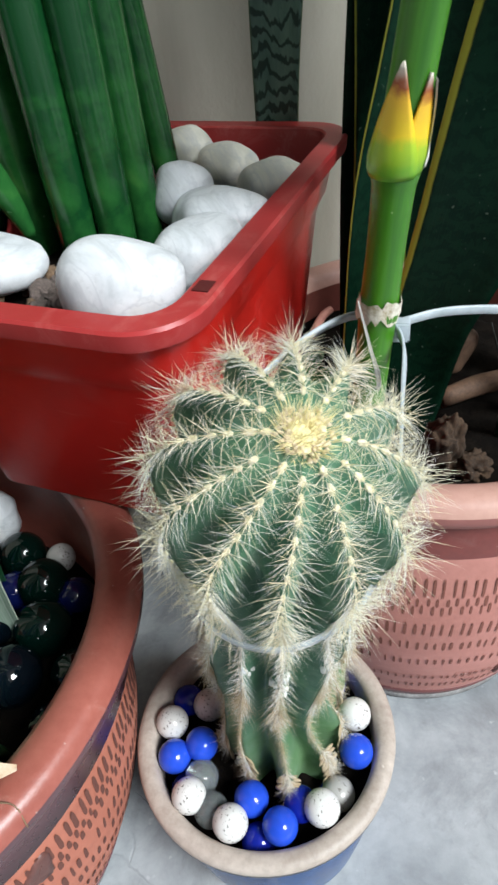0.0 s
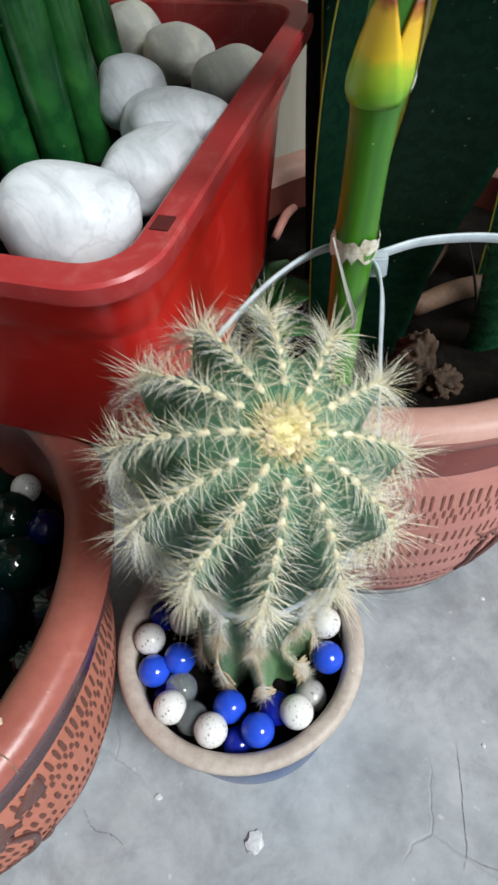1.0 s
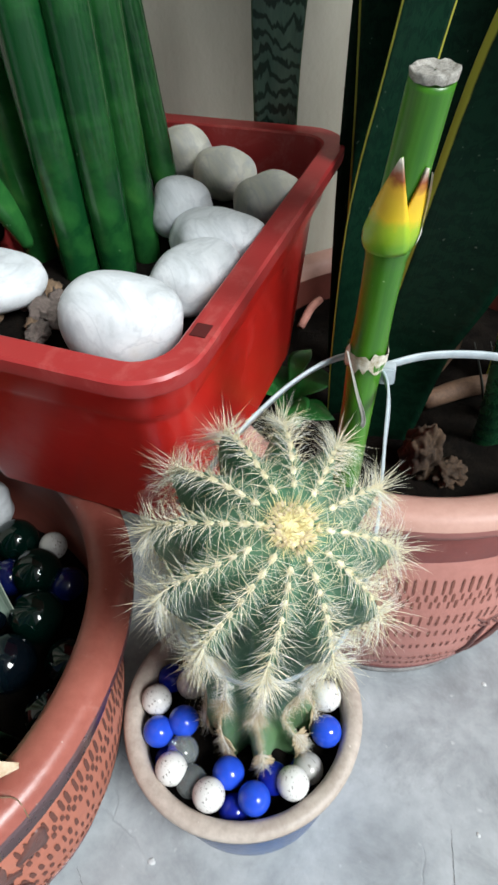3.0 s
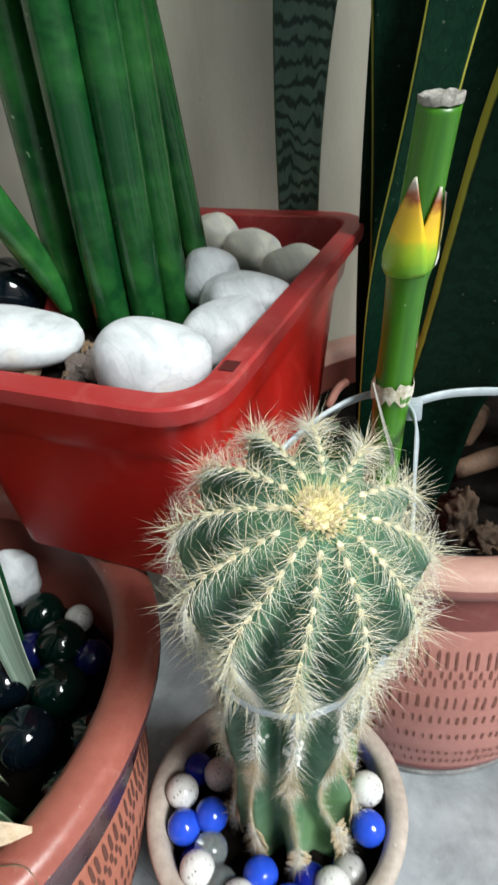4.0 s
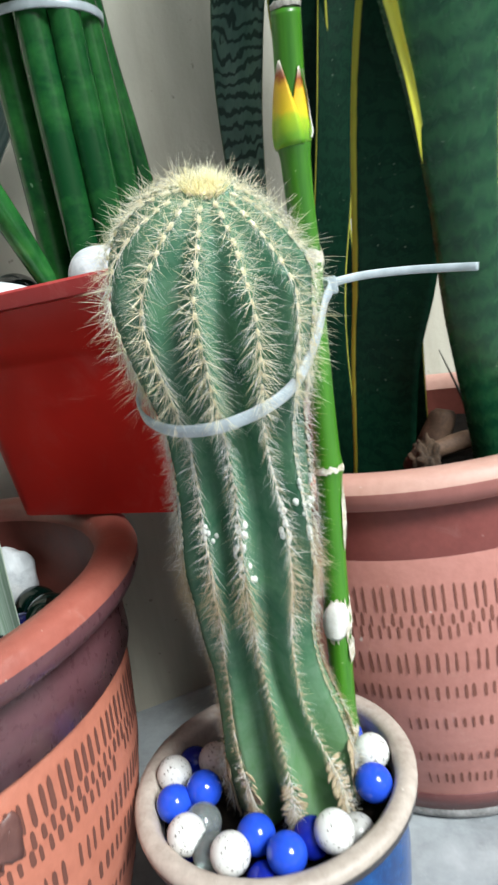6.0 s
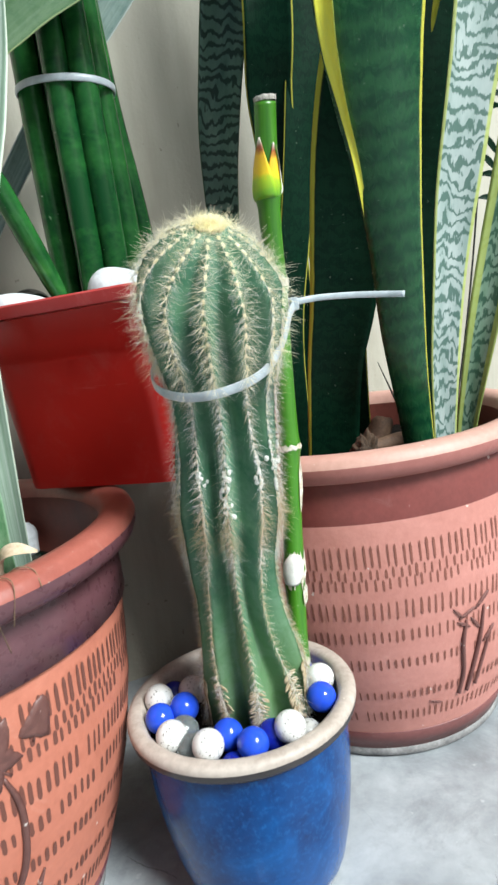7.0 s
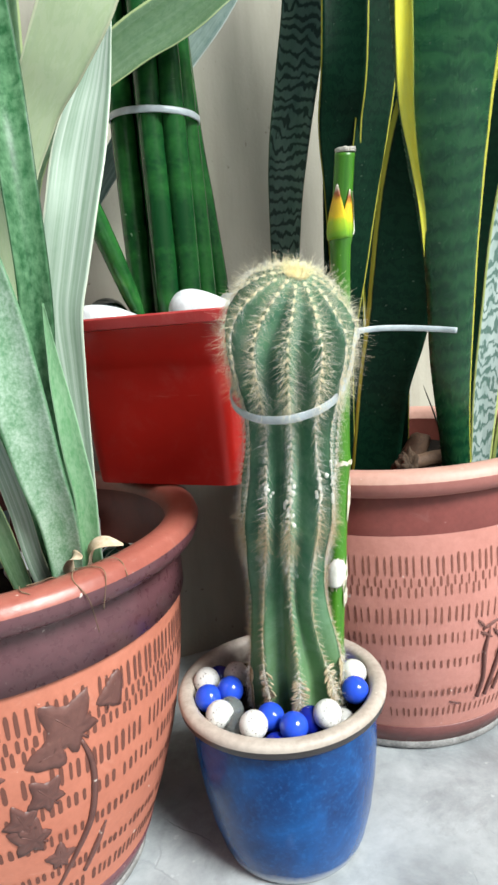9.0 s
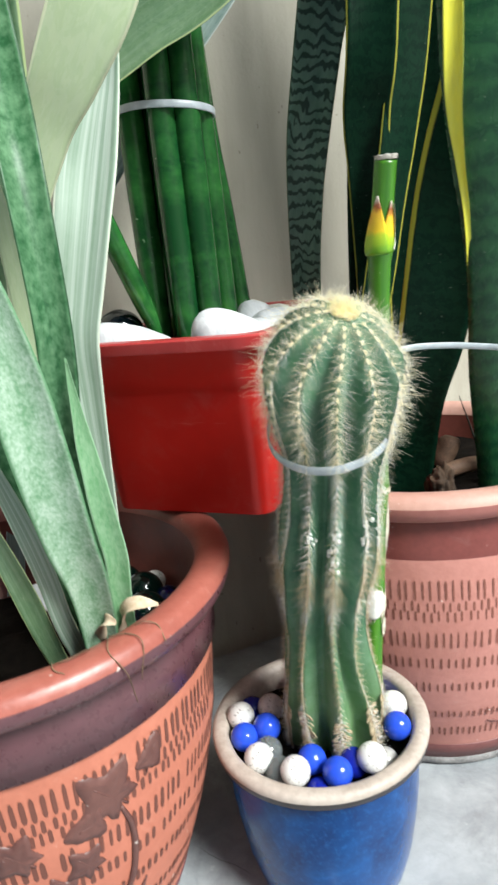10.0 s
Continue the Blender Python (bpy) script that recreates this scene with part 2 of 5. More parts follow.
def mottled_material(name, dark, mid, silver, edge, size, amount):
    """Green blade mottled with silver; size is the flecks' grain across and along."""
    m, nt, b = mk(name, 0.42, 0, 0.3)
    uv = coords(nt, "UV")
    sep = nt.nodes.new("ShaderNodeSeparateXYZ")
    link(nt, uv, sep.inputs[0])
    fleck = grain(nt, scaled(nt, uv, (size[0], size[1], 1)), 1.0, 5, 0.7)
    patch = grain(nt, scaled(nt, uv, (3, 6, 1)), 1.0, 4, 0.6, 0.4)
    run = grain(nt, scaled(nt, uv, (6, 0.5, 1)), 1.0, 3, 0.5)
    c = mixc(nt, run, dark, mid)
    f = step(nt, calc(nt, "ADD", calc(nt, "MULTIPLY", fleck, 0.55), calc(nt, "MULTIPLY", patch, 0.45)), 0.40, 0.62)
    c = mixc(nt, calc(nt, "MULTIPLY", f, amount), c, silver)
    off = calc(nt, "ABSOLUTE", calc(nt, "MULTIPLY", calc(nt, "SUBTRACT", sep.outputs[0], 0.5), 2.0))
    c = mixc(nt, calc(nt, "MULTIPLY", step(nt, off, 0.88, 0.96), 0.8), c, edge)
    link(nt, c, b.inputs["Base Color"])
    relief(nt, b, fleck, 0.2, 0.0006)
    return m


def cane_leaf_material():
    m, nt, b = mk("round_leaf", 0.20, 0, 0.34)
    uv = coords(nt, "UV")
    inf = nt.nodes.new("ShaderNodeObjectInfo").outputs["Random"]
    wob = grain(nt, scaled(nt, uv, (3, 3, 1)), 1.0, 4, 0.6)
    rings = grain(nt, scaled(nt, uv, (2.5, 6, 1)), 1.0, 4, 0.6, 0.5)
    f = calc(nt, "ADD", calc(nt, "MULTIPLY", wob, 0.6), calc(nt, "MULTIPLY", rings, 0.4))
    f = calc(nt, "ADD", f, calc(nt, "MULTIPLY", calc(nt, "SUBTRACT", inf, 0.5), 0.30))
    c = ramp(nt, f, [(0.3, (0.007, 0.048, 0.013)), (0.52, (0.026, 0.122, 0.026)), (0.72, (0.074, 0.225, 0.046))])
    groove = grain(nt, scaled(nt, uv, (9, 0.15, 1)), 1.0, 2, 0.5)
    c = mixc(nt, calc(nt, "MULTIPLY", step(nt, groove, 0.62, 0.80), 0.03), c, (0.005, 0.032, 0.010))
    sp = step(nt, grain(nt, coords(nt), 180, 2, 0.5), 0.745, 0.765)
    c = mixc(nt, calc(nt, "MULTIPLY", sp, 0.45), c, (0.4, 0.55, 0.36))
    link(nt, c, b.inputs["Base Color"])
    relief(nt, b, calc(nt, "SUBTRACT", wob, calc(nt, "MULTIPLY", groove, 0.03)), 0.10, 0.0010)
    return m


def cane_material():
    m, nt, b = mk("green_cane", 0.32)
    uv = coords(nt, "UV")
    f = grain(nt, scaled(nt, uv, (7, 0.8, 1)), 1.0, 4, 0.6)
    c = ramp(nt, f, [(0.3, (0.030, 0.130, 0.006)), (0.7, (0.078, 0.245, 0.014))])
    sp = step(nt, grain(nt, coords(nt), 260, 2, 0.5), 0.73, 0.76)
    c = mixc(nt, calc(nt, "MULTIPLY", sp, 0.7), c, (0.5, 0.6, 0.35))
    link(nt, c, b.inputs["Base Color"])
    b.inputs["Subsurface Weight"].default_value = 0.08
    b.inputs["Subsurface Radius"].default_value = (0.002, 0.004, 0.001)
    relief(nt, b, f, 0.15, 0.0006)
    return m


def sheath_material():
    m, nt, b = mk("bud_sheath", 0.35)
    sep = nt.nodes.new("ShaderNodeSeparateXYZ")
    link(nt, coords(nt, "UV"), sep.inputs[0])
    f = calc(nt, "ADD", sep.outputs[1], calc(nt, "MULTIPLY", calc(nt, "SUBTRACT", grain(nt, coords(nt), 160, 3), 0.5), 0.25))
    c = ramp(nt, f, [(0.0, (0.12, 0.36, 0.02)), (0.3, (0.36, 0.50, 0.02)), (0.45, (0.78, 0.56, 0.02)), (0.70, (0.78, 0.46, 0.03)), (0.82, (0.30, 0.07, 0.02)), (0.97, (0.55, 0.5, 0.42))])
    link(nt, c, b.inputs["Base Color"])
    return m


def cactus_material():
    m, nt, b = mk("cactus_skin", 0.55, 0, 0.25)
    v = coords(nt)
    big = grain(nt, v, 38, 5, 0.6, 0.4)
    fine = grain(nt, v, 420, 3, 0.6)
    c = ramp(nt, big, [(0.3, (0.032, 0.102, 0.062)), (0.5, (0.064, 0.170, 0.094)), (0.72, (0.120, 0.245, 0.130))])
    sep = nt.nodes.new("ShaderNodeSeparateXYZ")
    link(nt, v, sep.inputs[0])
    low = calc(nt, "SUBTRACT", 1.0, step(nt, calc(nt, "ADD", sep.outputs[2], calc(nt, "MULTIPLY", big, 0.06)), 0.07, 0.17))
    c = mixc(nt, calc(nt, "MULTIPLY", low, 0.75), c, (0.135, 0.240, 0.092))
    wax = step(nt, grain(nt, v, 60, 6, 0.75, 0.6), 0.40, 0.80)
    c = mixc(nt, calc(nt, "MULTIPLY", wax, 0.55), c, (0.24, 0.33, 0.25))
    link(nt, c, b.inputs["Base Color"])
    b.inputs["Subsurface Weight"].default_value = 0.05
    b.inputs["Subsurface Radius"].default_value = (0.002, 0.004, 0.002)
    relief(nt, b, calc(nt, "ADD", fine, big), 0.25, 0.0006)
    return m


def hair_material(name, root, tip):
    m, nt, b = mk(name, 0.5)
    r = nt.nodes.new("ShaderNodeNewGeometry").outputs["Random Per Island"]
    link(nt, mixc(nt, r, root, tip), b.inputs["Base Color"])
    b.inputs["Transmission Weight"].default_value = 0.0
    b.inputs["Subsurface Weight"].default_value = 0.25
    b.inputs["Subsurface Radius"].default_value = (0.003, 0.0025, 0.0015)
    return m


def glass_ball(name, tint, rough=0.03, clear=1.0):
    m, nt, b = mk(name, rough)
    v = coords(nt)
    f = grain(nt, v, 1.2, 3, 0.5, 1.0)
    link(nt, mixc(nt, f, tint, tuple(min(1, c * 1.5) for c in tint)), b.inputs["Base Color"])
    b.inputs["Transmission Weight"].default_value = clear
    b.inputs["IOR"].default_value = 1.5
    return m


def speckled_ball(name="speckled_white_ball", white=(0.72, 0.71, 0.685)):
    m, nt, b = mk(name, 0.22)
    v = coords(nt)
    inf = nt.nodes.new("ShaderNodeObjectInfo").outputs["Random"]
    add = nt.nodes.new("ShaderNodeVectorMath")
    link(nt, v, add.inputs[0])
    link(nt, inf, add.inputs[1])
    f = grain(nt, add.outputs[0], 6.5, 3, 0.6)
    sp = step(nt, f, 0.57, 0.65)
    patch = step(nt, grain(nt, add.outputs[0], 1.3, 2), 0.36, 0.50)
    c = mixc(nt, calc(nt, "MULTIPLY", sp, patch), white, (0.12, 0.10, 0.085))
    link(nt, c, b.inputs["Base Color"])
    return m


def blue_glaze():
    m, nt, b = mk("blue_glaze", 0.22, 0, 0.3)
    v = coords(nt)
    fine = grain(nt, v, 230, 5, 0.7)
    big = grain(nt, v, 24, 5, 0.6, 0.6)
    c = ramp(nt, big, [(0.3, (0.0008, 0.024, 0.115)), (0.7, (0.002, 0.072, 0.275))])
    mott = step(nt, fine, 0.50, 0.72)
    c = mixc(nt, calc(nt, "MULTIPLY", mott, 0.28), c, (0.025, 0.17, 0.50))
    sep = nt.nodes.new("ShaderNodeSeparateXYZ")
    link(nt, v, sep.inputs[0])
    foot = calc(nt, "SUBTRACT", 1.0, step(nt, calc(nt, "ADD", sep.outputs[2], calc(nt, "MULTIPLY", big, 0.016)), 0.013, 0.022))
    c = mixc(nt, calc(nt, "MULTIPLY", foot, 0.75), c, (0.50, 0.52, 0.54))
    link(nt, c, b.inputs["Base Color"])
    b.inputs["Coat Weight"].default_value = 0.12
    b.inputs["Coat Roughness"].default_value = 0.08
    relief(nt, b, calc(nt, "ADD", big, calc(nt, "MULTIPLY", fine, 0.3)), 0.12, 0.001)
    return m


def tie_material():
    m, nt, b = mk("nylon", 0.35)
    v = coords(nt)
    f = grain(nt, v, 120, 3, 0.6)
    link(nt, ramp(nt, f, [(0.3, (0.38, 0.43, 0.46)), (0.7, (0.53, 0.58, 0.62))]), b.inputs["Base Color"])
    b.inputs["Subsurface Weight"].default_value = 0.4
    b.inputs["Subsurface Radius"].default_value = (0.003, 0.003, 0.003)
    return m


M_FLOOR, M_WALL = floor_material(), wall_material()
M_CLAY = clay_material("terracotta", (0.395, 0.130, 0.082), (0.51, 0.182, 0.117), (0.58, 0.35, 0.27), 0.62)
M_LIP = clay_material("terracotta_lip", (0.250, 0.068, 0.050), (0.360, 0.112, 0.083), (0.56, 0.34, 0.29), 0.33)
M_BROWN = clay_material("brown_slip", (0.085, 0.034, 0.041), (0.135, 0.058, 0.068), (0.20, 0.125, 0.13), 0.27)
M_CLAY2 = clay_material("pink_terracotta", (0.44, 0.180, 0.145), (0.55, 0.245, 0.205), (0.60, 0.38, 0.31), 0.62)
M_LIP2 = clay_material("pink_terracotta_lip", (0.45, 0.245, 0.195), (0.55, 0.325, 0.265), (0.62, 0.47, 0.40), 0.5)
M_BROWN2 = clay_material("red_brown_slip", (0.17, 0.040, 0.034), (0.24, 0.062, 0.052), (0.30, 0.16, 0.14), 0.42)
M_CARVE = clay_material("carved_clay", (0.085, 0.033, 0.028), (0.150, 0.064, 0.052), (0.28, 0.15, 0.12), 0.45)
M_DASH = plain("incised_clay", (0.18, 0.062, 0.044), (0.26, 0.098, 0.070), 60, 0.8)
M_CARVE2 = clay_material("carved_pink_clay", (0.13, 0.050, 0.043), (0.21, 0.090, 0.075), (0.34, 0.19, 0.15), 0.6)
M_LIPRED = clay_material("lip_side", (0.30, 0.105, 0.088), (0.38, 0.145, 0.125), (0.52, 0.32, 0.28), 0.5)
M_DASH_DARK = plain("deep_incised_clay", (0.10, 0.034, 0.024), (0.17, 0.060, 0.042), 60, 0.8)
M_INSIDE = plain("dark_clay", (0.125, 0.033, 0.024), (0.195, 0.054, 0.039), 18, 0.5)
M_FOOT = plain("cement_foot", (0.10, 0.095, 0.095), (0.34, 0.33, 0.32), 36, 0.75)
M_BASE = clay_material("dark_base_slip", (0.11, 0.036, 0.034), (0.17, 0.060, 0.056), (0.26, 0.17, 0.16), 0.45)
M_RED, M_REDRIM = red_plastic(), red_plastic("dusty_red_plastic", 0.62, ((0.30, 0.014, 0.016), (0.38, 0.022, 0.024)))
M_SLOT = plain("slot_shade", (0.06, 0.004, 0.004), (0.09, 0.006, 0.005), 40, 0.7)
M_PEBBLE, M_PEBBLE_TAN = pebble_material(), pebble_material("tan_pebble", (0.55, 0.54, 0.46), (0.74, 0.72, 0.64))
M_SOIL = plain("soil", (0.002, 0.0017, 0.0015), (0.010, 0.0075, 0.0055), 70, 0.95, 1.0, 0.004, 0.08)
M_BARK = plain("bark_chip", (0.07, 0.042, 0.025), (0.26, 0.17, 0.10), 55, 0.85, 0.9, 0.003)
M_CLOD = plain("dark_clod", (0.016, 0.009, 0.005), (0.072, 0.040, 0.020), 60, 0.9, 0.9, 0.003)
M_CRUMB = plain("soil_crumb", (0.05, 0.038, 0.032), (0.20, 0.155, 0.135), 80, 0.9, 0.9, 0.003)
M_HUSK = plain("dry_husk", (0.48, 0.34, 0.22), (0.72, 0.60, 0.46), 60, 0.7, 0.4, 0.001)
M_CACTUS = cactus_material()
M_SPINE = hair_material("pale_spine", (0.80, 0.68, 0.41), (0.92, 0.89, 0.77))
M_HAIR = hair_material("white_spine", (0.74, 0.70, 0.60), (0.92, 0.91, 0.87))
M_SPINE_OLD = hair_material("old_spine", (0.38, 0.26, 0.13), (0.70, 0.59, 0.42))
M_WOOL = hair_material("areole_wool", (0.70, 0.62, 0.34), (0.88, 0.82, 0.60))
M_CROWN = hair_material("crown_wool", (0.88, 0.76, 0.36), (0.94, 0.88, 0.60))
M_DISC = plain("crown_disc", (0.80, 0.70, 0.32), (0.92, 0.84, 0.54), 300, 0.8, 0.8, 0.0008)
M_PEACH = plain("crown_felt", (0.66, 0.53, 0.36), (0.82, 0.71, 0.53), 420, 0.9, 0.9, 0.0008)
M_SCALE = plain("white_scale", (0.66, 0.66, 0.62), (0.82, 0.82, 0.78), 200, 0.7)
M_SPLASH = plain("thin_paint", (0.42, 0.43, 0.44), (0.66, 0.67, 0.67), 260, 0.7)
M_CRACK = plain("crack_shade", (0.13, 0.133, 0.137), (0.24, 0.245, 0.25), 90, 0.9)
M_CORK = plain("cork", (0.33, 0.24, 0.14), (0.56, 0.46, 0.31), 120, 0.85, 0.6)
M_CANE, M_SHEATH = cane_material(), sheath_material()
M_CUT = plain("cut_fibre", (0.26, 0.23, 0.19), (0.78, 0.75, 0.69), 330, 0.9, 1.0, 0.003)
M_PAPER = plain("papery_scar", (0.34, 0.27, 0.15), (0.82, 0.79, 0.70), 190, 0.75, 0.5)
M_FLAP = plain("white_sheath", (0.66, 0.63, 0.57), (0.85, 0.84, 0.81), 90, 0.7, 0.5)
M_TIE = tie_material()
M_CYL = cane_leaf_material()
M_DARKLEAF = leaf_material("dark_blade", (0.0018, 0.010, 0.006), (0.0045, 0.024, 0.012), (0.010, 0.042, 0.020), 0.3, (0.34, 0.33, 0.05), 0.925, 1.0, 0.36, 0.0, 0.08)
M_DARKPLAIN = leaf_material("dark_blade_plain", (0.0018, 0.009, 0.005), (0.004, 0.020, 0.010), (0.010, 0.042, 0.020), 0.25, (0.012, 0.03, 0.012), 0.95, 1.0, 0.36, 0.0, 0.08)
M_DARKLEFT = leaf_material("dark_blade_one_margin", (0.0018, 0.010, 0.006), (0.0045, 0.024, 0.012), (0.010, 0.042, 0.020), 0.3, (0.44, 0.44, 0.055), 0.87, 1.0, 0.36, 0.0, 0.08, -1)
M_MIDLEAF = leaf_material("green_blade", (0.0025, 0.022, 0.010), (0.009, 0.060, 0.026), (0.034, 0.125, 0.044), 0.42, (0.50, 0.47, 0.06), 0.92, 0.75, 0.27, 0.0, 0.30, 1, 2.1, (0.02, 0.46))
M_BANDLEAF = banded_material()
M_PALEBAND = banded_material("pale_banded_blade", ((0.23, 0.31, 0.28), (0.34, 0.41, 0.39), (0.44, 0.50, 0.48)), (0.055, 0.120, 0.095), (0.40, 0.45, 0.12), 0.84, 7.5, 1.6)
M_ENDLEAF = banded_material("green_banded_blade", ((0.13, 0.24, 0.15), (0.22, 0.34, 0.24), (0.32, 0.42, 0.34)), (0.035, 0.100, 0.060), (0.38, 0.45, 0.11), 0.55, 7.0, 1.6)
M_STRIPE = leaf_material("striped_blade", (0.165, 0.245, 0.175), (0.215, 0.30, 0.225), (0.30, 0.38, 0.30), 0.12, (0.52, 0.57, 0.46), 0.93, 0.6, 0.40, 0.9, 0.25)
M_MOTTLE = mottled_material("mottled_blade", (0.11, 0.235, 0.125), (0.165, 0.305, 0.175), (0.44, 0.55, 0.45), (0.08, 0.21, 0.09), (15, 40), 0.82)
M_FRESH = mottled_material("marbled_blade", (0.010, 0.060, 0.020), (0.030, 0.120, 0.042), (0.15, 0.29, 0.155), (0.008, 0.045, 0.014), (5, 16), 0.75)
M_DEEPGREEN = leaf_material("deep_green_blade", (0.004, 0.030, 0.012), (0.012, 0.065, 0.026), (0.04, 0.12, 0.055), 0.3, (0.02, 0.08, 0.03), 0.95, 0.8, 0.4, spec=0.3)
M_BLUISH = leaf_material("bluish_blade", (0.085, 0.140, 0.125), (0.17, 0.24, 0.22), (0.28, 0.35, 0.33), 0.2, (0.46, 0.53, 0.51), 0.92, 0.7, 0.4, 0.3)
M_LIGHT = mottled_material("light_blade", (0.085, 0.225, 0.095), (0.15, 0.315, 0.15), (0.30, 0.44, 0.29), (0.30, 0.45, 0.30), (7, 20), 0.6)
M_YELLOW = leaf_material("yellow_margin", (0.60, 0.56, 0.03), (0.74, 0.70, 0.06), (0.50, 0.55, 0.10), 0.2, (0.38, 0.44, 0.07), 0.90, 0.5, 0.35)
M_OLIVE = leaf_material("olive_blade", (0.050, 0.110, 0.050), (0.095, 0.170, 0.080), (0.17, 0.25, 0.14), 0.2, (0.34, 0.42, 0.20), 0.92, 0.9, 0.34, 0.10)
M_CREAM = leaf_material("cream_blade", (0.33, 0.43, 0.24), (0.45, 0.53, 0.33), (0.55, 0.61, 0.43), 0.18, (0.58, 0.62, 0.42), 0.92, 0.5, 0.4, 0.06)
M_BLUE, M_DEEPBLUE = glass_ball("blue_ball", (0.020, 0.060, 0.46), 0.07, 0.0), glass_ball("deep_blue_ball", (0.006, 0.012, 0.20), 0.08, 0.0)
# Second white is the same ball with deep shade put into its colour.
M_WHITEBALL, M_SHADEDWHITE = speckled_ball(), speckled_ball("shaded_speckled_ball", (0.42, 0.41, 0.39))
M_CLEAR = glass_ball("clear_ball", (0.55, 0.60, 0.60), 0.04, 0.85)
M_GREENBALL = glass_ball("dark_green_ball", (0.0007, 0.0060, 0.0042), 0.05, 0.1)
M_BLACKBALL = glass_ball("black_ball", (0.0012, 0.003, 0.005), 0.05, 0.0)
# Deep blue glass, its colour darkened for the shaded inside of the pot.
M_SHADEDBLUE = glass_ball("shaded_blue_ball", (0.003, 0.005, 0.042), 0.06, 0.0)
M_GLAZE = blue_glaze()
M_BISQUE = clay_material("bisque_lip", (0.31, 0.25, 0.21), (0.54, 0.47, 0.41), (0.70, 0.66, 0.61), 0.5)
M_DARKRING = plain("dark_ring", (0.018, 0.014, 0.014), (0.05, 0.04, 0.04), 40, 0.35)
M_WEED = plain("weed_leaf", (0.012, 0.09, 0.014), (0.030, 0.17, 0.030), 50, 0.4)
M_STICK = plain("dry_stick", (0.075, 0.040, 0.024), (0.19, 0.11, 0.066), 50, 0.75, 0.5)
M_DARKTWIG = plain("dark_twig", (0.010, 0.012, 0.010), (0.03, 0.03, 0.025), 60, 0.5)
M_PINK = plain("pink_twig", (0.42, 0.17, 0.13), (0.58, 0.28, 0.22), 50, 0.7)


# ---- building helpers ----
ORIGIN = {}


def thing(name, at, label, category, group="", kind=""):
    ob = new(name)
    ob.empty_display_size = 0.02
    ob.location = at
    ORIGIN[ob.name] = Vector(at)
    return tagged(ob, label, category, group, kind)


def finish(ob, smooth=True):
    if smooth:
        for p in ob.data.polygons:
            p.use_smooth = True
    return ob


def part(name, bm, material, parent, label="", smooth=True, kind=""):
    """Links a bmesh, built in world places, as one mesh under a thing or a part."""
    o = ORIGIN[parent.name]
    bmesh.ops.translate(bm, verts=bm.verts, vec=-o)
    me = bpy.data.meshes.new(name)
    bmesh.ops.recalc_face_normals(bm, faces=bm.faces)
    bm.to_mesh(me)
    bm.free()
    me.materials.append(material)
    ob = new(name, me)
    ob.parent = parent
    ORIGIN[ob.name] = o
    tagged(ob, label, kind=kind)
    return finish(ob, smooth)


def solo(name, bm, material, at, label, category, group="", kind="", smooth=True):
    """A thing that is one mesh."""
    o = Vector(at)
    bmesh.ops.translate(bm, verts=bm.verts, vec=-o)
    me = bpy.data.meshes.new(name)
    bmesh.ops.recalc_face_normals(bm, faces=bm.faces)
    bm.to_mesh(me)
    bm.free()
    me.materials.append(material)
    ob = new(name, me)
    ob.location = o
    ORIGIN[ob.name] = o
    tagged(ob, label, category, group, kind)
    return finish(ob, smooth)


def skin(bm, rings, closed=True, caps=True, uvs=None):
    """Faces between rings of points; uvs: a function of ring and point."""
    vs = [[bm.verts.new(p) for p in r] for r in rings]
    n = len(rings[0])
    lay = bm.loops.layers.uv.verify() if uvs else None
    for i in range(len(vs) - 1):
        for j in range(n if closed else n - 1):
            k = (j + 1) % n
            f = bm.faces.new((vs[i][j], vs[i][k], vs[i + 1][k], vs[i + 1][j]))
            if lay:
                for lp, (a, c) in zip(f.loops, ((i, j), (i, j + 1), (i + 1, j + 1), (i + 1, j))):
                    lp[lay].uv = uvs(a, c)
    if caps:
        for r in (vs[0], vs[-1]):
            if len(r) > 2:
                bm.faces.new(r)
    return vs


def lathe(profile, centre, seg=72, wobble=0.0, caps=False):
    bm = bmesh.new()
    rings = []
    for r, z in profile:
        ring = []
        for j in range(seg):
            a = 2 * math.pi * j / seg
            k = r * (1 + wobble * math.sin(2 * a + 0.6) + wobble * 0.5 * math.sin(5 * a))
            ring.append((centre[0] + k * math.cos(a), centre[1] + k * math.sin(a), centre[2] + z))
        rings.append(ring)
    skin(bm, rings, caps=caps)
    return bm


def curve_points(ctrl, n):
    """Catmull-Rom through rows of numbers."""
    c = [np.array(p, float) for p in ctrl]
    c = [2 * c[0] - c[1], *c, 2 * c[-1] - c[-2]]
    out = []
    m = len(c) - 3
    for i in range(n):
        t = i / (n - 1) * m
        k = min(int(t), m - 1)
        t -= k
        a, b, d, e = c[k:k + 4]
        out.append(0.5 * (2 * b + (d - a) * t + (2 * a - 5 * b + 4 * d - e) * t * t + (3 * b - a - 3 * d + e) * t ** 3))
    return out


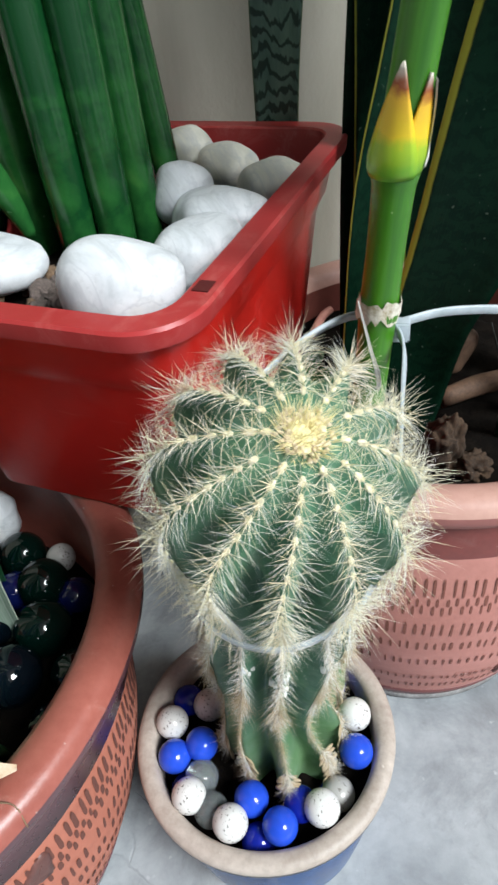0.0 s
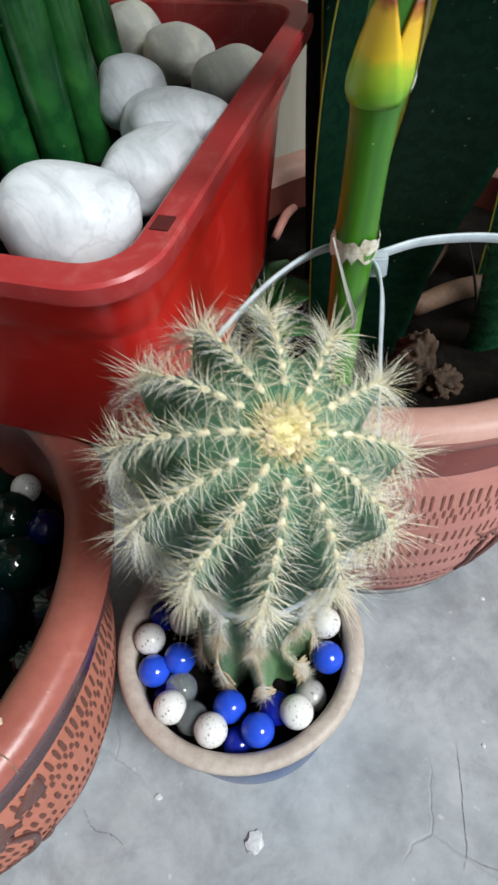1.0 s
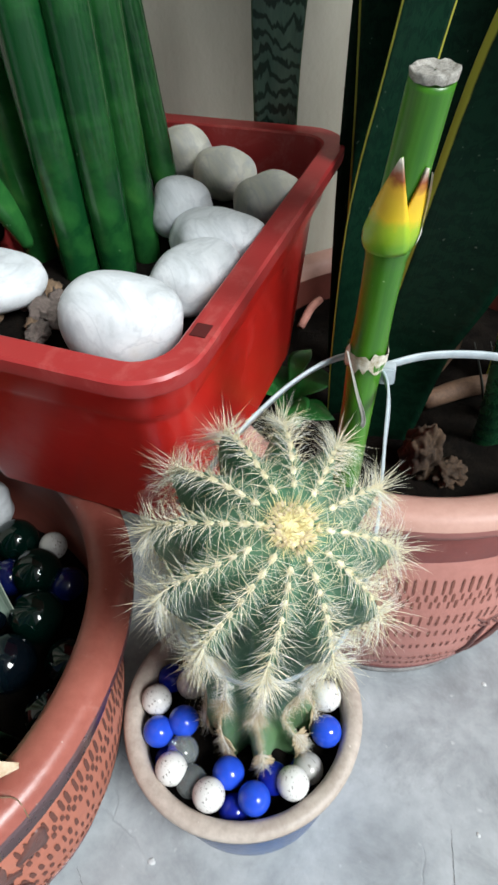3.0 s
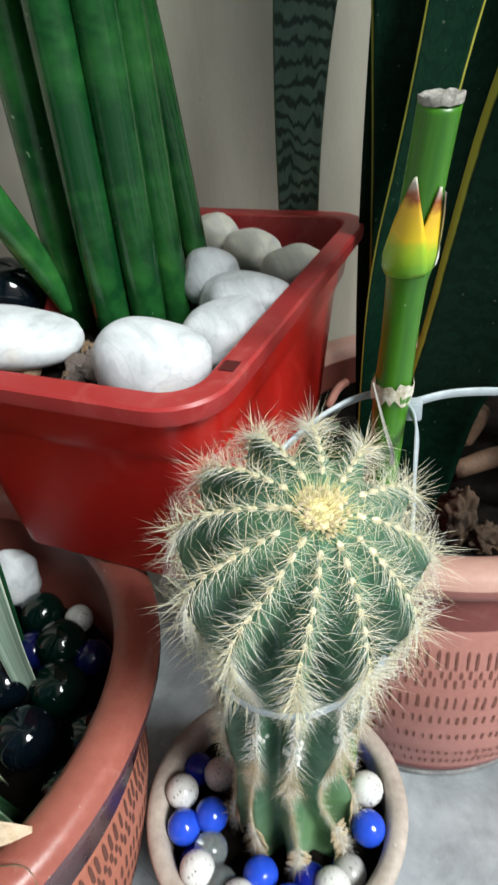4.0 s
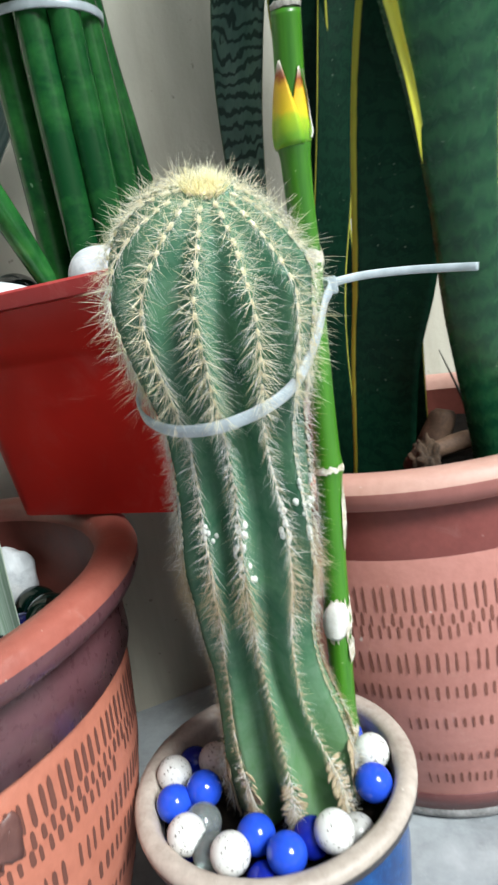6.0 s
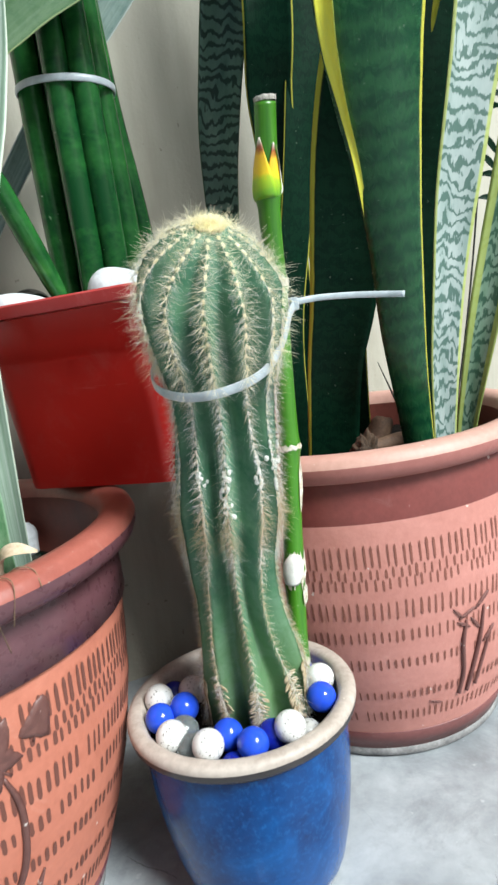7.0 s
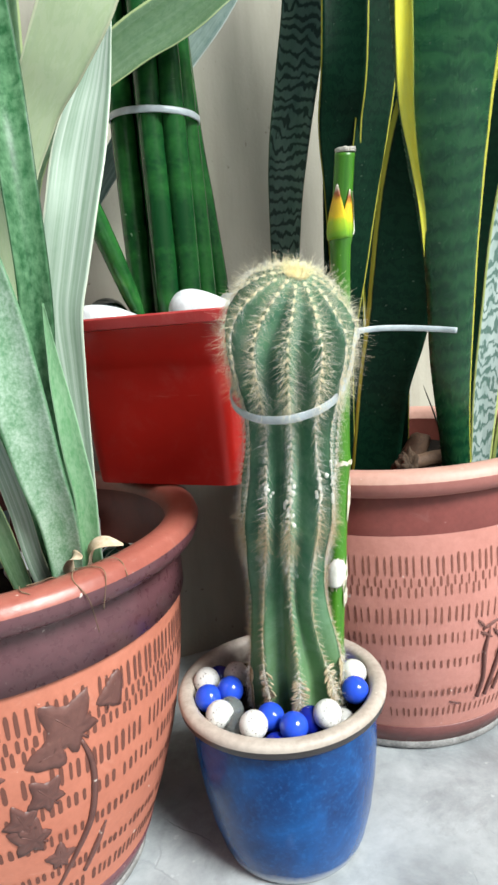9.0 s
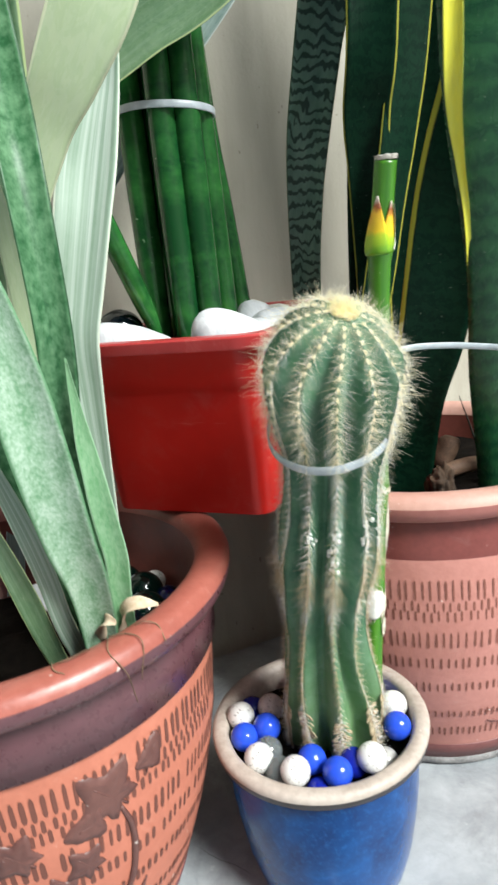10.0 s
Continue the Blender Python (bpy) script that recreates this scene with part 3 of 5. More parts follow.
def tube(bm, ctrl, n=16, seg=12, ridge=0.0, ridges=8, caps=True):
    """Round bar through rows (x, y, z, radius)."""
    pts = curve_points(ctrl, n)
    rings, run, runs = [], 0.0, []
    side = Vector((1, 0, 0))
    for i, p in enumerate(pts):
        q = Vector(p[:3])
        a, b = Vector(pts[max(i - 1, 0)][:3]), Vector(pts[min(i + 1, n - 1)][:3])
        tan = (b - a).normalized()
        if abs(tan.dot(side)) > 0.95:
            side = Vector((0, 1, 0))
        side = (side - tan * side.dot(tan)).normalized()
        up = tan.cross(side)
        if i:
            run += (q - Vector(pts[i - 1][:3])).length
        runs.append(run)
        rings.append([q + (side * math.cos(w) + up * math.sin(w)) * p[3] * (1 + ridge * math.cos(ridges * w))
                      for w in (2 * math.pi * j / seg for j in range(seg))])
    skin(bm, rings, caps=caps, uvs=lambda i, j: (j / seg, runs[i] * 10))
    return bm


def blade(ctrl, face, thick=0.003, cup=0.18, n=30, across=9, wave=0.0, seed=0):
    """A long leaf through rows (x, y, z, width); face: the way its inner side looks."""
    rnd = random.Random(seed)
    ph = rnd.uniform(0, 6)
    bm = bmesh.new()
    pts = curve_points(ctrl, n)
    rings, run, runs = [], 0.0, []
    us = [-1 + 2 * j / (across - 1) for j in range(across)]
    faces = face if isinstance(face[0], (tuple, list)) else (face, face)
    for i, p in enumerate(pts):
        q = Vector(p[:3])
        tan = (Vector(pts[min(i + 1, n - 1)][:3]) - Vector(pts[max(i - 1, 0)][:3])).normalized()
        g = Vector(faces[0]).lerp(Vector(faces[1]), i / (n - 1))
        nor = (g - tan * g.dot(tan)).normalized()
        side = tan.cross(nor)
        if i:
            run += (q - Vector(pts[i - 1][:3])).length
        runs.append(run)
        h = max(p[3], 0.0005) / 2
        wv = wave * math.sin(run * 40 + ph)
        top, low = [], []
        for u in us:
            base = q + side * (u * h) + nor * (cup * 2 * h * (u * u - 0.4) + wv * u)
            t = thick * (1 - 0.75 * u * u) / 2 * min(1, h / 0.006)
            top.append(base + nor * t)
            low.append(base - nor * t)
        rings.append(top + low[::-1])
    m = across
    ulist = [(u + 1) / 2 for u in us]
    ulist = ulist + ulist[::-1]
    skin(bm, rings, uvs=lambda i, j: (ulist[j % (2 * m)], runs[i] * 10))
    return bm


def strap(ctrl, normal_at, width, thick, n=60, closed=False):
    """A flat band along points; normal_at gives the outward way at a point."""
    bm = bmesh.new()
    c = [Vector(p) for p in ctrl]
    if closed:
        ext = [ctrl[-1], *ctrl, ctrl[0], ctrl[1]]
        pts = curve_points(ext, n * 3)
        m = len(ext) - 1
        lo, hi = int(round((n * 3 - 1) / m)), int(round((n * 3 - 1) * (m - 1) / m))
        pts = pts[lo:hi]
    else:
        pts = curve_points(ctrl, n)
    rings = []
    k = len(pts)
    for i, p in enumerate(pts):
        q = Vector(p)
        a = Vector(pts[(i - 1) % k if closed else max(i - 1, 0)])
        b = Vector(pts[(i + 1) % k if closed else min(i + 1, k - 1)])
        tan = (b - a).normalized()
        nor = Vector(normal_at(q))
        nor = (nor - tan * nor.dot(tan)).normalized()
        up = tan.cross(nor)
        w, t = width / 2, thick / 2
        rings.append([q + up * w * 0.8 + nor * t, q + up * w + nor * t * 0.2, q + up * w - nor * t, q - up * w - nor * t, q - up * w + nor * t * 0.2, q - up * w * 0.8 + nor * t])
    if closed:
        rings.append(rings[0])
    skin(bm, rings, caps=not closed)
    if closed:
        bmesh.ops.remove_doubles(bm, verts=bm.verts, dist=1e-6)
    return bm


def lump(size, seed, rough=0.12, sub=3, freq=1.6, square=2.0, lean=0.0):
    """A stone-like body of the given x, y, z sizes round the origin."""
    bm = bmesh.new()
    bmesh.ops.create_icosphere(bm, subdivisions=sub, radius=0.5)
    o = Vector((seed * 3.7, seed * 1.3, seed * 2.1))
    for v in bm.verts:
        d = v.co.normalized()
        k = 1 + rough * 1.6 * noise.noise(d * freq + o) + rough * (0.12 if rough < 0.2 else 0.5) * noise.noise(d * freq * 2.7 + o)
        k /= (abs(d.x) ** square + abs(d.y) ** square + abs(d.z) ** square) ** (1 / square)
        p = d * 0.5 * k
        if p.z > 0:
            p.z *= 1 - lean * (p.x + 0.12)
        v.co = Vector((p.x * size[0], p.y * size[1], p.z * size[2]))
    return bm


def placed(bm, at, rx=0, ry=0, rz=0):
    bmesh.ops.transform(bm, matrix=pose(*at, rx, ry, rz), verts=bm.verts)
    return bm


def box(bm, lo, hi):
    vs = [bm.verts.new((x, y, z)) for z in (lo[2], hi[2]) for x, y in ((lo[0], lo[1]), (hi[0], lo[1]), (hi[0], hi[1]), (lo[0], hi[1]))]
    for f in ((0, 3, 2, 1), (4, 5, 6, 7), (0, 1, 5, 4), (1, 2, 6, 5), (2, 3, 7, 6), (3, 0, 4, 7)):
        bm.faces.new([vs[i] for i in f])
    return bm


# ---- ground and wall ----
bm = bmesh.new()
bmesh.ops.create_grid(bm, x_segments=40, y_segments=40, size=40)
floor = solo("floor", bm, M_FLOOR, (0, 0, 0), "worn pale grey concrete floor with fine cracks", "floor", kind="structure", smooth=False)
WALL_AT, WALL_ANGLE = Vector((-0.112, 0.542, 0)), 23.0
bm = bmesh.new()
box(bm, (-5, 0, 0.0), (5, 0.15, 3.0))
placed(bm, WALL_AT, 0, 0, WALL_ANGLE)
solo("wall_north", bm, M_WALL, WALL_AT, "beige painted plaster wall with faint stains", "wall", kind="structure", smooth=False)
# Overhead slab is an unseen addition that keeps sky light off the wall.
bm = bmesh.new()
box(bm, (-5, -0.85, 2.5), (5, 0.15, 2.62))
placed(bm, WALL_AT, 0, 0, WALL_ANGLE)
solo("ceiling", bm, M_WALL, WALL_AT + Vector((0, 0, 2.5)), "plain slab added out of view to block sky light", "ceiling", kind="structure", smooth=False)
for i, (x, y, s) in enumerate(((-0.067, 0.169, 0.004), (0.008, 0.132, 0.011), (0.201, 0.185, 0.0025), (0.237, 0.312, 0.003))):
    bm = placed(lump((s * 1.5, s * 1.3, 0.0009), i + 60, 0.25, 3, 1.6), (x, y, 0.0002), 0, 0, i * 50)
    solo("paint_drop", bm, M_SPLASH, (x, y, 0), "dried white paint splash on the concrete floor", "paint splash", "paint splashes on the floor")

for k, way in enumerate((((0.180, 0.190), (0.176, 0.163), (0.171, 0.135), (0.166, 0.110), (0.150, 0.085)), ((0.166, 0.110), (0.185, 0.100), (0.20, 0.104)), ((-0.128, 0.166), (-0.118, 0.150), (-0.105, 0.146), (-0.093, 0.138)),
                         ((-0.105, 0.255), (-0.085, 0.240), (-0.068, 0.232), (-0.055, 0.222)), ((0.03, 0.10), (0.055, 0.085), (0.07, 0.05)))):
    cr = random.Random(k)
    bm = bmesh.new()
    pts = curve_points([(x, y, 0.0) for x, y in way], 40)
    left, right = [], []
    for i, p in enumerate(pts):
        q = Vector(p) + Vector((cr.uniform(-1, 1), cr.uniform(-1, 1), 0)) * 0.0006
        w = 0.00035 * math.sin(math.pi * min(1, max(0.04, i / 39))) ** 0.5 * cr.uniform(0.4, 1.3)
        left.append(q + Vector((w, w, 0.0004)))
        right.append(q + Vector((-w, -w, 0.0004)))
    skin(bm, [left, right], closed=False, caps=False)
    part("crack", bm, M_CRACK, floor, smooth=False)


# ---- terracotta pots ----
POT_Z = (0, 0.03, 0.08, 0.12, 0.17, 0.22, 0.28)
SLIM, STOUT = (0.091, 0.1035, 0.1215, 0.1335, 0.1435, 0.149, 0.151), (0.116, 0.127, 0.1435, 0.152, 0.1585, 0.1595, 0.156)


def body_radius(z, shape):
    return float(np.interp(z, POT_Z, shape))


ROWS_OF_DASHES = ((0.2245, 0.2055, 0.0), (0.2045, 0.1945, 0.5), (0.1955, 0.185, 0.0), (0.1745, 0.158, 0.5), (0.1465, 0.135, 0.0),
                  (0.1185, 0.108, 0.5), (0.0836, 0.0745, 0.0), (0.060, 0.0475, 0.5))


def dash_mesh(k, ink):
    """One incised stroke: a metre high, to be scaled, facing +x."""
    rnd = random.Random(k)
    me = bpy.data.meshes.new("dash")
    vs = []
    for f, w in ((0.5, 0.45), (0.3, 0.95), (-0.34, 1.1), (-0.5, 0.6)):
        w *= 0.00105 * rnd.uniform(0.85, 1.15)
        vs += [(0, -w, f), (0, w, f)]
    me.from_pydata(vs, [], [(0, 1, 3, 2), (2, 3, 5, 4), (4, 5, 7, 6)])
    me.materials.append(ink)
    return me


def clay_pot(centre, label, turn, shape, clay, lipclay, slip, facing):
    cx, cy = centre
    pot = thing("clay_pot", (cx, cy, 0), label, "flower pot", "terracotta pots")
    low = 0.237 if shape is SLIM else 0.243
    zs = [0.032, 0.05, 0.07, 0.09, 0.11, 0.13, 0.15, 0.17, 0.19, 0.21, 0.228, low]
    part("body", lathe([(body_radius(z, shape), z) for z in zs], (cx, cy, 0), 96, 0.004), clay, pot, "carved terracotta body")
    nk = body_radius(0.279, shape)
    lip = [(nk, 0.279), (0.163, 0.2795), (0.1685, 0.283), (0.1712, 0.289), (0.1715, 0.294), (0.1695, 0.2995), (0.165, 0.3025), (0.158, 0.3035), (0.151, 0.302), (0.1465, 0.298), (0.1445, 0.290)]
    cut = 4
    part("lip", lathe(lip[cut:], (cx, cy, 0), 96, 0.003), lipclay, pot, "rolled terracotta lip worn at the edge")
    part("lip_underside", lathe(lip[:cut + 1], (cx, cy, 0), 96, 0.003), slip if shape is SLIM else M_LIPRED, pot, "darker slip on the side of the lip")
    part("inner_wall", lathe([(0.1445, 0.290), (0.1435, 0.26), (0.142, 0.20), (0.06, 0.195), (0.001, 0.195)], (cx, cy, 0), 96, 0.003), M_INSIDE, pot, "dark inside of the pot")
    part("collar", lathe([(body_radius(low, shape), low), (nk + 0.0022, low + 0.0005), (nk + 0.0022, 0.26), (nk + 0.0015, 0.274), (nk, 0.279)], (cx, cy, 0), 96, 0.004), slip, pot, "dark brown slip band under the lip")
    part("base_band", lathe([(0.001, 0.010), (body_radius(0.010, shape), 0.010), (body_radius(0.02, shape) + 0.001, 0.02), (body_radius(0.031, shape) + 0.0012, 0.0315), (body_radius(0.032, shape), 0.032)], (cx, cy, 0), 96, 0.004), slip if shape is SLIM else M_BASE, pot, "dark brown slip band at the base")
    part("foot", lathe([(0.001, 0.0), (shape[0] + 0.001, 0.0), (shape[0] + 0.004, 0.003), (shape[0] + 0.0045, 0.010), (shape[0] + 0.002, 0.0105)], (cx, cy, 0), 96, 0.003), M_FOOT, pot, "grey cement foot ring")
    rnd = random.Random(int(turn * 10))
    ink = M_DASH_DARK if shape is SLIM else M_DASH
    near = [dash_mesh(k, ink) for k in range(4)]
    bm = bmesh.new()
    made = 0
    for top, end, shift in ROWS_OF_DASHES:
        for k in range(153):
            if rnd.random() < 0.04:
                continue
            a = 2 * math.pi * (k + shift + rnd.uniform(-0.12, 0.12)) / 153 + radians(turn)
            t, l = top + rnd.uniform(-0.0012, 0.0012), end + rnd.uniform(-0.001, 0.001)
            z = (t + l) / 2
            r = body_radius(z, shape) * (1 + 0.004 * math.sin(2 * a + 0.6) + 0.002 * math.sin(5 * a)) + 0.0003
            tilt = math.atan2(body_radius(t, shape) - body_radius(l, shape), t - l)
            m = Matrix.Translation((cx + r * math.cos(a), cy + r * math.sin(a), z)) @ Matrix.Rotation(a, 4, "Z") @ Matrix.Rotation(tilt, 4, "Y") @ Matrix.Diagonal((1, rnd.uniform(0.75, 1.2) * (1.25 if shape is SLIM else 0.82), t - l, 1))
            me = near[rnd.randrange(4)]
            ang = (math.degrees(a) + 180) % 360 - 180
            if facing[0] < ang < facing[1] and made < 300:
                made += 1
                ob = new("dash", me)
                ob.parent = pot
                ob.matrix_local = Matrix.Translation((-cx, -cy, 0)) @ m
            else:
                vs = [bm.verts.new(m @ v.co) for v in me.vertices]
                for f in me.polygons:
                    bm.faces.new([vs[i] for i in f.vertices])
    part("dash_pattern", bm, ink, pot, "rows of short dark incised strokes", kind="stuff")
    SHAPE[centre] = shape
    return pot


SHAPE = {}


def on_pot(centre, ang, z, out=0.0):
    r = body_radius(z, SHAPE[centre]) * (1 + 0.004 * math.sin(2 * radians(ang) + 0.6) + 0.002 * math.sin(5 * radians(ang))) + out
    return Vector((centre[0] + r * math.cos(radians(ang)), centre[1] + r * math.sin(radians(ang)), z))


def carved_leaf(pot, centre, ang, z, size, turn, lobes, seed, name="carved_leaf"):
    """A lobed leaf in low relief on the pot's side."""
    rnd = random.Random(seed)
    bm = bmesh.new()
    n = 60
    mid = bm.verts.new(on_pot(centre, ang, z, 0.0012))
    rim, edge, foot = [], [], []
    for i in range(n):
        w = 2 * math.pi * i / n
        k = (0.60 + 0.43 * (1 - abs(math.sin(lobes * w / 2))) ** 0.9) * (0.85 + 0.22 * math.cos(w)) + rnd.uniform(-0.03, 0.03) if lobes > 2 else 0.17 / math.sqrt(1 - 0.97 * math.cos(w) ** 2)
        s, h = size * 0.5 * k * math.cos(w + turn), size * 0.5 * k * math.sin(w + turn)
        for ring, sc, o in ((rim, 0.55, 0.0008 + 0.0009 * abs(math.sin(lobes * w / 2))), (edge, 0.94, 0.0012), (foot, 1.0, -0.0004)):
            ring.append(bm.verts.new(on_pot(centre, ang + math.degrees(s * sc / 0.16), z + h * sc, o)))
    for i in range(n):
        j = (i + 1) % n
        bm.faces.new((mid, rim[i], rim[j]))
        bm.faces.new((rim[i], edge[i], edge[j], rim[j]))
        bm.faces.new((edge[i], foot[i], foot[j], edge[j]))
    leaf = part(name, bm, CARVE[centre], pot, "dark raised leaf relief")
    bm = bmesh.new()
    a = [(*on_pot(centre, ang + math.degrees(size * f * math.cos(turn) / 0.16), z + size * f * math.sin(turn), 0.0007), 0.0007 * (1 - f)) for f in (-0.27, -0.12, 0.1, 0.27)]
    tube(bm, a, 8, 6)
    part("vein", bm, CARVE[centre], leaf)


def carved_stem(pot, centre, rows, rad):
    bm = bmesh.new()
    tube(bm, [(*on_pot(centre, a, z, 0.0004), rad * k) for a, z, k in rows], 26, 8)
    part("carved_stem", bm, CARVE[centre], pot, "dark raised stem relief")


LEFT, RIGHT = (-0.211, 0.225), (0.1545, 0.444)
CARVE = {LEFT: M_CARVE, RIGHT: M_CARVE2}
left_pot = clay_pot(LEFT, "terracotta pot with carved leaves, holding striped blades and glass balls", 0.0, SLIM, M_CLAY, M_LIP, M_BROWN, (-88, 2))
for i, (a, z, s, t, l) in enumerate(((-51.0, 0.1975, 0.060, 2.3, 5), (-56.5, 0.185, 0.038, 3.3, 3), (-39.4, 0.2065, 0.034, 1.1, 3), (-59.2, 0.1535, 0.038, 2.2, 5), (-64.5, 0.1220, 0.042, 2.6, 5), (-66.5, 0.1380, 0.034, 1.9, 5), (-58, 0.092, 0.032, 1.5, 5), (-74, 0.18, 0.044, 2.4, 5))):
    carved_leaf(left_pot, LEFT, a, z, s, t, l, i + 1)
carved_stem(left_pot, LEFT, ((-49.0, 0.186, 0.6), (-46.8, 0.167, 1), (-46.2, 0.145, 1.1), (-47.8, 0.117, 1.1), (-53, 0.090, 0.9), (-60, 0.06, 0.6)), 0.0022)
carved_stem(left_pot, LEFT, ((-42.5, 0.104, 0.4), (-45.5, 0.088, 1.2), (-50, 0.066, 0.8)), 0.0020)
right_pot = clay_pot(RIGHT, "terracotta pot with carved bamboo, holding tall banded blades", 1.2, STOUT, M_CLAY2, M_LIP2, M_BROWN2, (-135, -42))
for i, (a, z, s, t) in enumerate(((-69.3, 0.148, 0.020, 0.4), (-70.5, 0.138, 0.017, 2.6), (-66.0, 0.136, 0.018, -0.9), (-72.5, 0.150, 0.016, 2.3), (-63.5, 0.156, 0.022, 0.7), (-80.2, 0.0636, 0.016, -0.3), (-60, 0.12, 0.02, 0.8))):
    carved_leaf(right_pot, RIGHT, a, z, s, t, 2, i + 20)
for rows, rad in ((((-69.5, 0.142, 0.6), (-70.8, 0.12, 1), (-70, 0.09, 1), (-71, 0.066, 1)), 0.0022), (((-62.5, 0.15, 0.6), (-64, 0.12, 1), (-66.5, 0.085, 1), (-67.5, 0.066, 1)), 0.0021), (((-59, 0.125, 0.6), (-61.5, 0.10, 1), (-64, 0.07, 1)), 0.0019)):
    carved_stem(right_pot, RIGHT, rows, rad)


def soil(name, centre, r, z, seed, label):
    bm = bmesh.new()
    rings = []
    for i in range(15):
        rr = r * i / 14 + 1e-4
        rings.append([Vector((centre[0] + rr * math.cos(a), centre[1] + rr * math.sin(a), z + 0.006 * noise.noise(Vector((rr * 60 * math.cos(a), rr * 60 * math.sin(a), seed))))) for a in (2 * math.pi * j / 48 for j in range(48))])
    skin(bm, rings, caps=False)
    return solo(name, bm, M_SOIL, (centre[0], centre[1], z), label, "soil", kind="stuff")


soil("soil", LEFT, 0.1415, 0.214, 1, "dark damp potting soil in a terracotta pot")
soil("soil", RIGHT, 0.1425, 0.262, 2, "dark potting soil in a terracotta pot")


# ---- red planter on the pot's rim and a block ----
RZ = 21.0
CORNER = Vector((0.006, 0.224, 0.0))
PW, PD, PZ0, PZ1 = 0.186, 0.275, 0.3045, 0.4535
ACROSS = Vector((-math.cos(radians(RZ)), math.sin(radians(RZ)), 0))
DEEP = Vector((math.sin(radians(RZ)), math.cos(radians(RZ)), 0))
PMID = CORNER + ACROSS * (PW / 2) + DEEP * (PD / 2)


def rounded(inset, rad, z, n=6, deeper=0.0, slide=0.0):
    hx, hy = PW / 2 - inset, PD / 2 - inset - deeper
    out = []
    for sx, sy, a0 in ((1, 1, 0), (-1, 1, 90), (-1, -1, 180), (1, -1, 270)):
        for k in range(n + 1):
            a = radians(a0 + 90 * k / n)
            out.append(PMID - ACROSS * (sx * (hx - rad) + rad * math.cos(a) - slide) + DEEP * (sy * (hy - rad) + rad * math.sin(a)) + Vector((0, 0, z)))
    return out


planter = thing("planter_box", (PMID.x, PMID.y, PZ0), "rectangular red plastic planter with white pebbles and round leaves", "planter")
bm = bmesh.new()
H = PZ1 - PZ0
skin(bm, [rounded(i, r, PZ0 + z, deeper=d, slide=k) for i, r, z, d, k in ((0.0240, 0.012, 0.004, 0.021, 0.009), (0.0205, 0.014, 0.0, 0.021, 0.009), (0.0195, 0.016, 0.004, 0.021, 0.009), (0.0148, 0.021, H - 0.046, 0.0068, 0.003), (0.0138, 0.022, H - 0.041, 0.0055, 0.0026), (0.0108, 0.0235, H - 0.033, 0.003, 0.0016), (0.0085, 0.026, H - 0.0105, 0.0, 0.0))], caps=False)
shell = part("shell", bm, M_RED, planter, "tapered red plastic side")
shell.data.set_sharp_from_angle(angle=radians(60))
bm = bmesh.new()
skin(bm, [rounded(0.0240, 0.012, PZ0 + 0.004, deeper=0.021, slide=0.009), rounded(0.09, 0.001, PZ0 + 0.004)], caps=False)
part("bottom", bm, M_RED, planter)
bm = bmesh.new()
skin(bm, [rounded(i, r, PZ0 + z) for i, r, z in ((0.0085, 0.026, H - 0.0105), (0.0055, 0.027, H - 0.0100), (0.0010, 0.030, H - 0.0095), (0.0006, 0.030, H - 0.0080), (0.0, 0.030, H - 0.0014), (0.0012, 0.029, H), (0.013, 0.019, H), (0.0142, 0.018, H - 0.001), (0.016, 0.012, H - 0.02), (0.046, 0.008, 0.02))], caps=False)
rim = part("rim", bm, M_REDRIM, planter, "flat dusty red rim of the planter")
rim.data.set_sharp_from_angle(angle=radians(38))
# No hole is cut: a thin plate coloured like the slot's shade.
bm = bmesh.new()
slot_at = CORNER + DEEP * 0.042 - ACROSS * -0.0075
box(bm, (-0.0036, -0.0045, -0.001), (0.0036, 0.0045, 0.0006))
placed(bm, (slot_at.x, slot_at.y, PZ1), 0, 0, -RZ)
part("drain_slot", bm, M_SLOT, planter, "dark plate standing in for a small square rim slot", smooth=False)
bm = bmesh.new()
skin(bm, [rounded(0.017, 0.012, PZ1 - 0.034), rounded(0.05, 0.01, PZ1 - 0.030), rounded(0.085, 0.004, PZ1 - 0.031)], caps=True)
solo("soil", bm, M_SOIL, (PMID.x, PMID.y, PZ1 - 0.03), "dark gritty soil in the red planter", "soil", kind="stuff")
STONES = (  # x, y, z, sizes, turn
    (-0.0225, 0.287, 0.4460, 0.056, 0.046, 0.052, 8), (0.006, 0.335, 0.439, 0.058, 0.038, 0.032, 52), (0.018, 0.362, 0.444, 0.052, 0.034, 0.031, -8),
    (-0.004, 0.394, 0.448, 0.036, 0.034, 0.036, 30), (0.047, 0.417, 0.440, 0.044, 0.036, 0.032, 30), (0.018, 0.456, 0.440, 0.040, 0.034, 0.032, -30),
    (-0.008, 0.484, 0.442, 0.036, 0.034, 0.038, 10), (-0.108, 0.328, 0.4470, 0.078, 0.042, 0.034, 24), (-0.065, 0.44, 0.436, 0.040, 0.034, 0.030, 15))
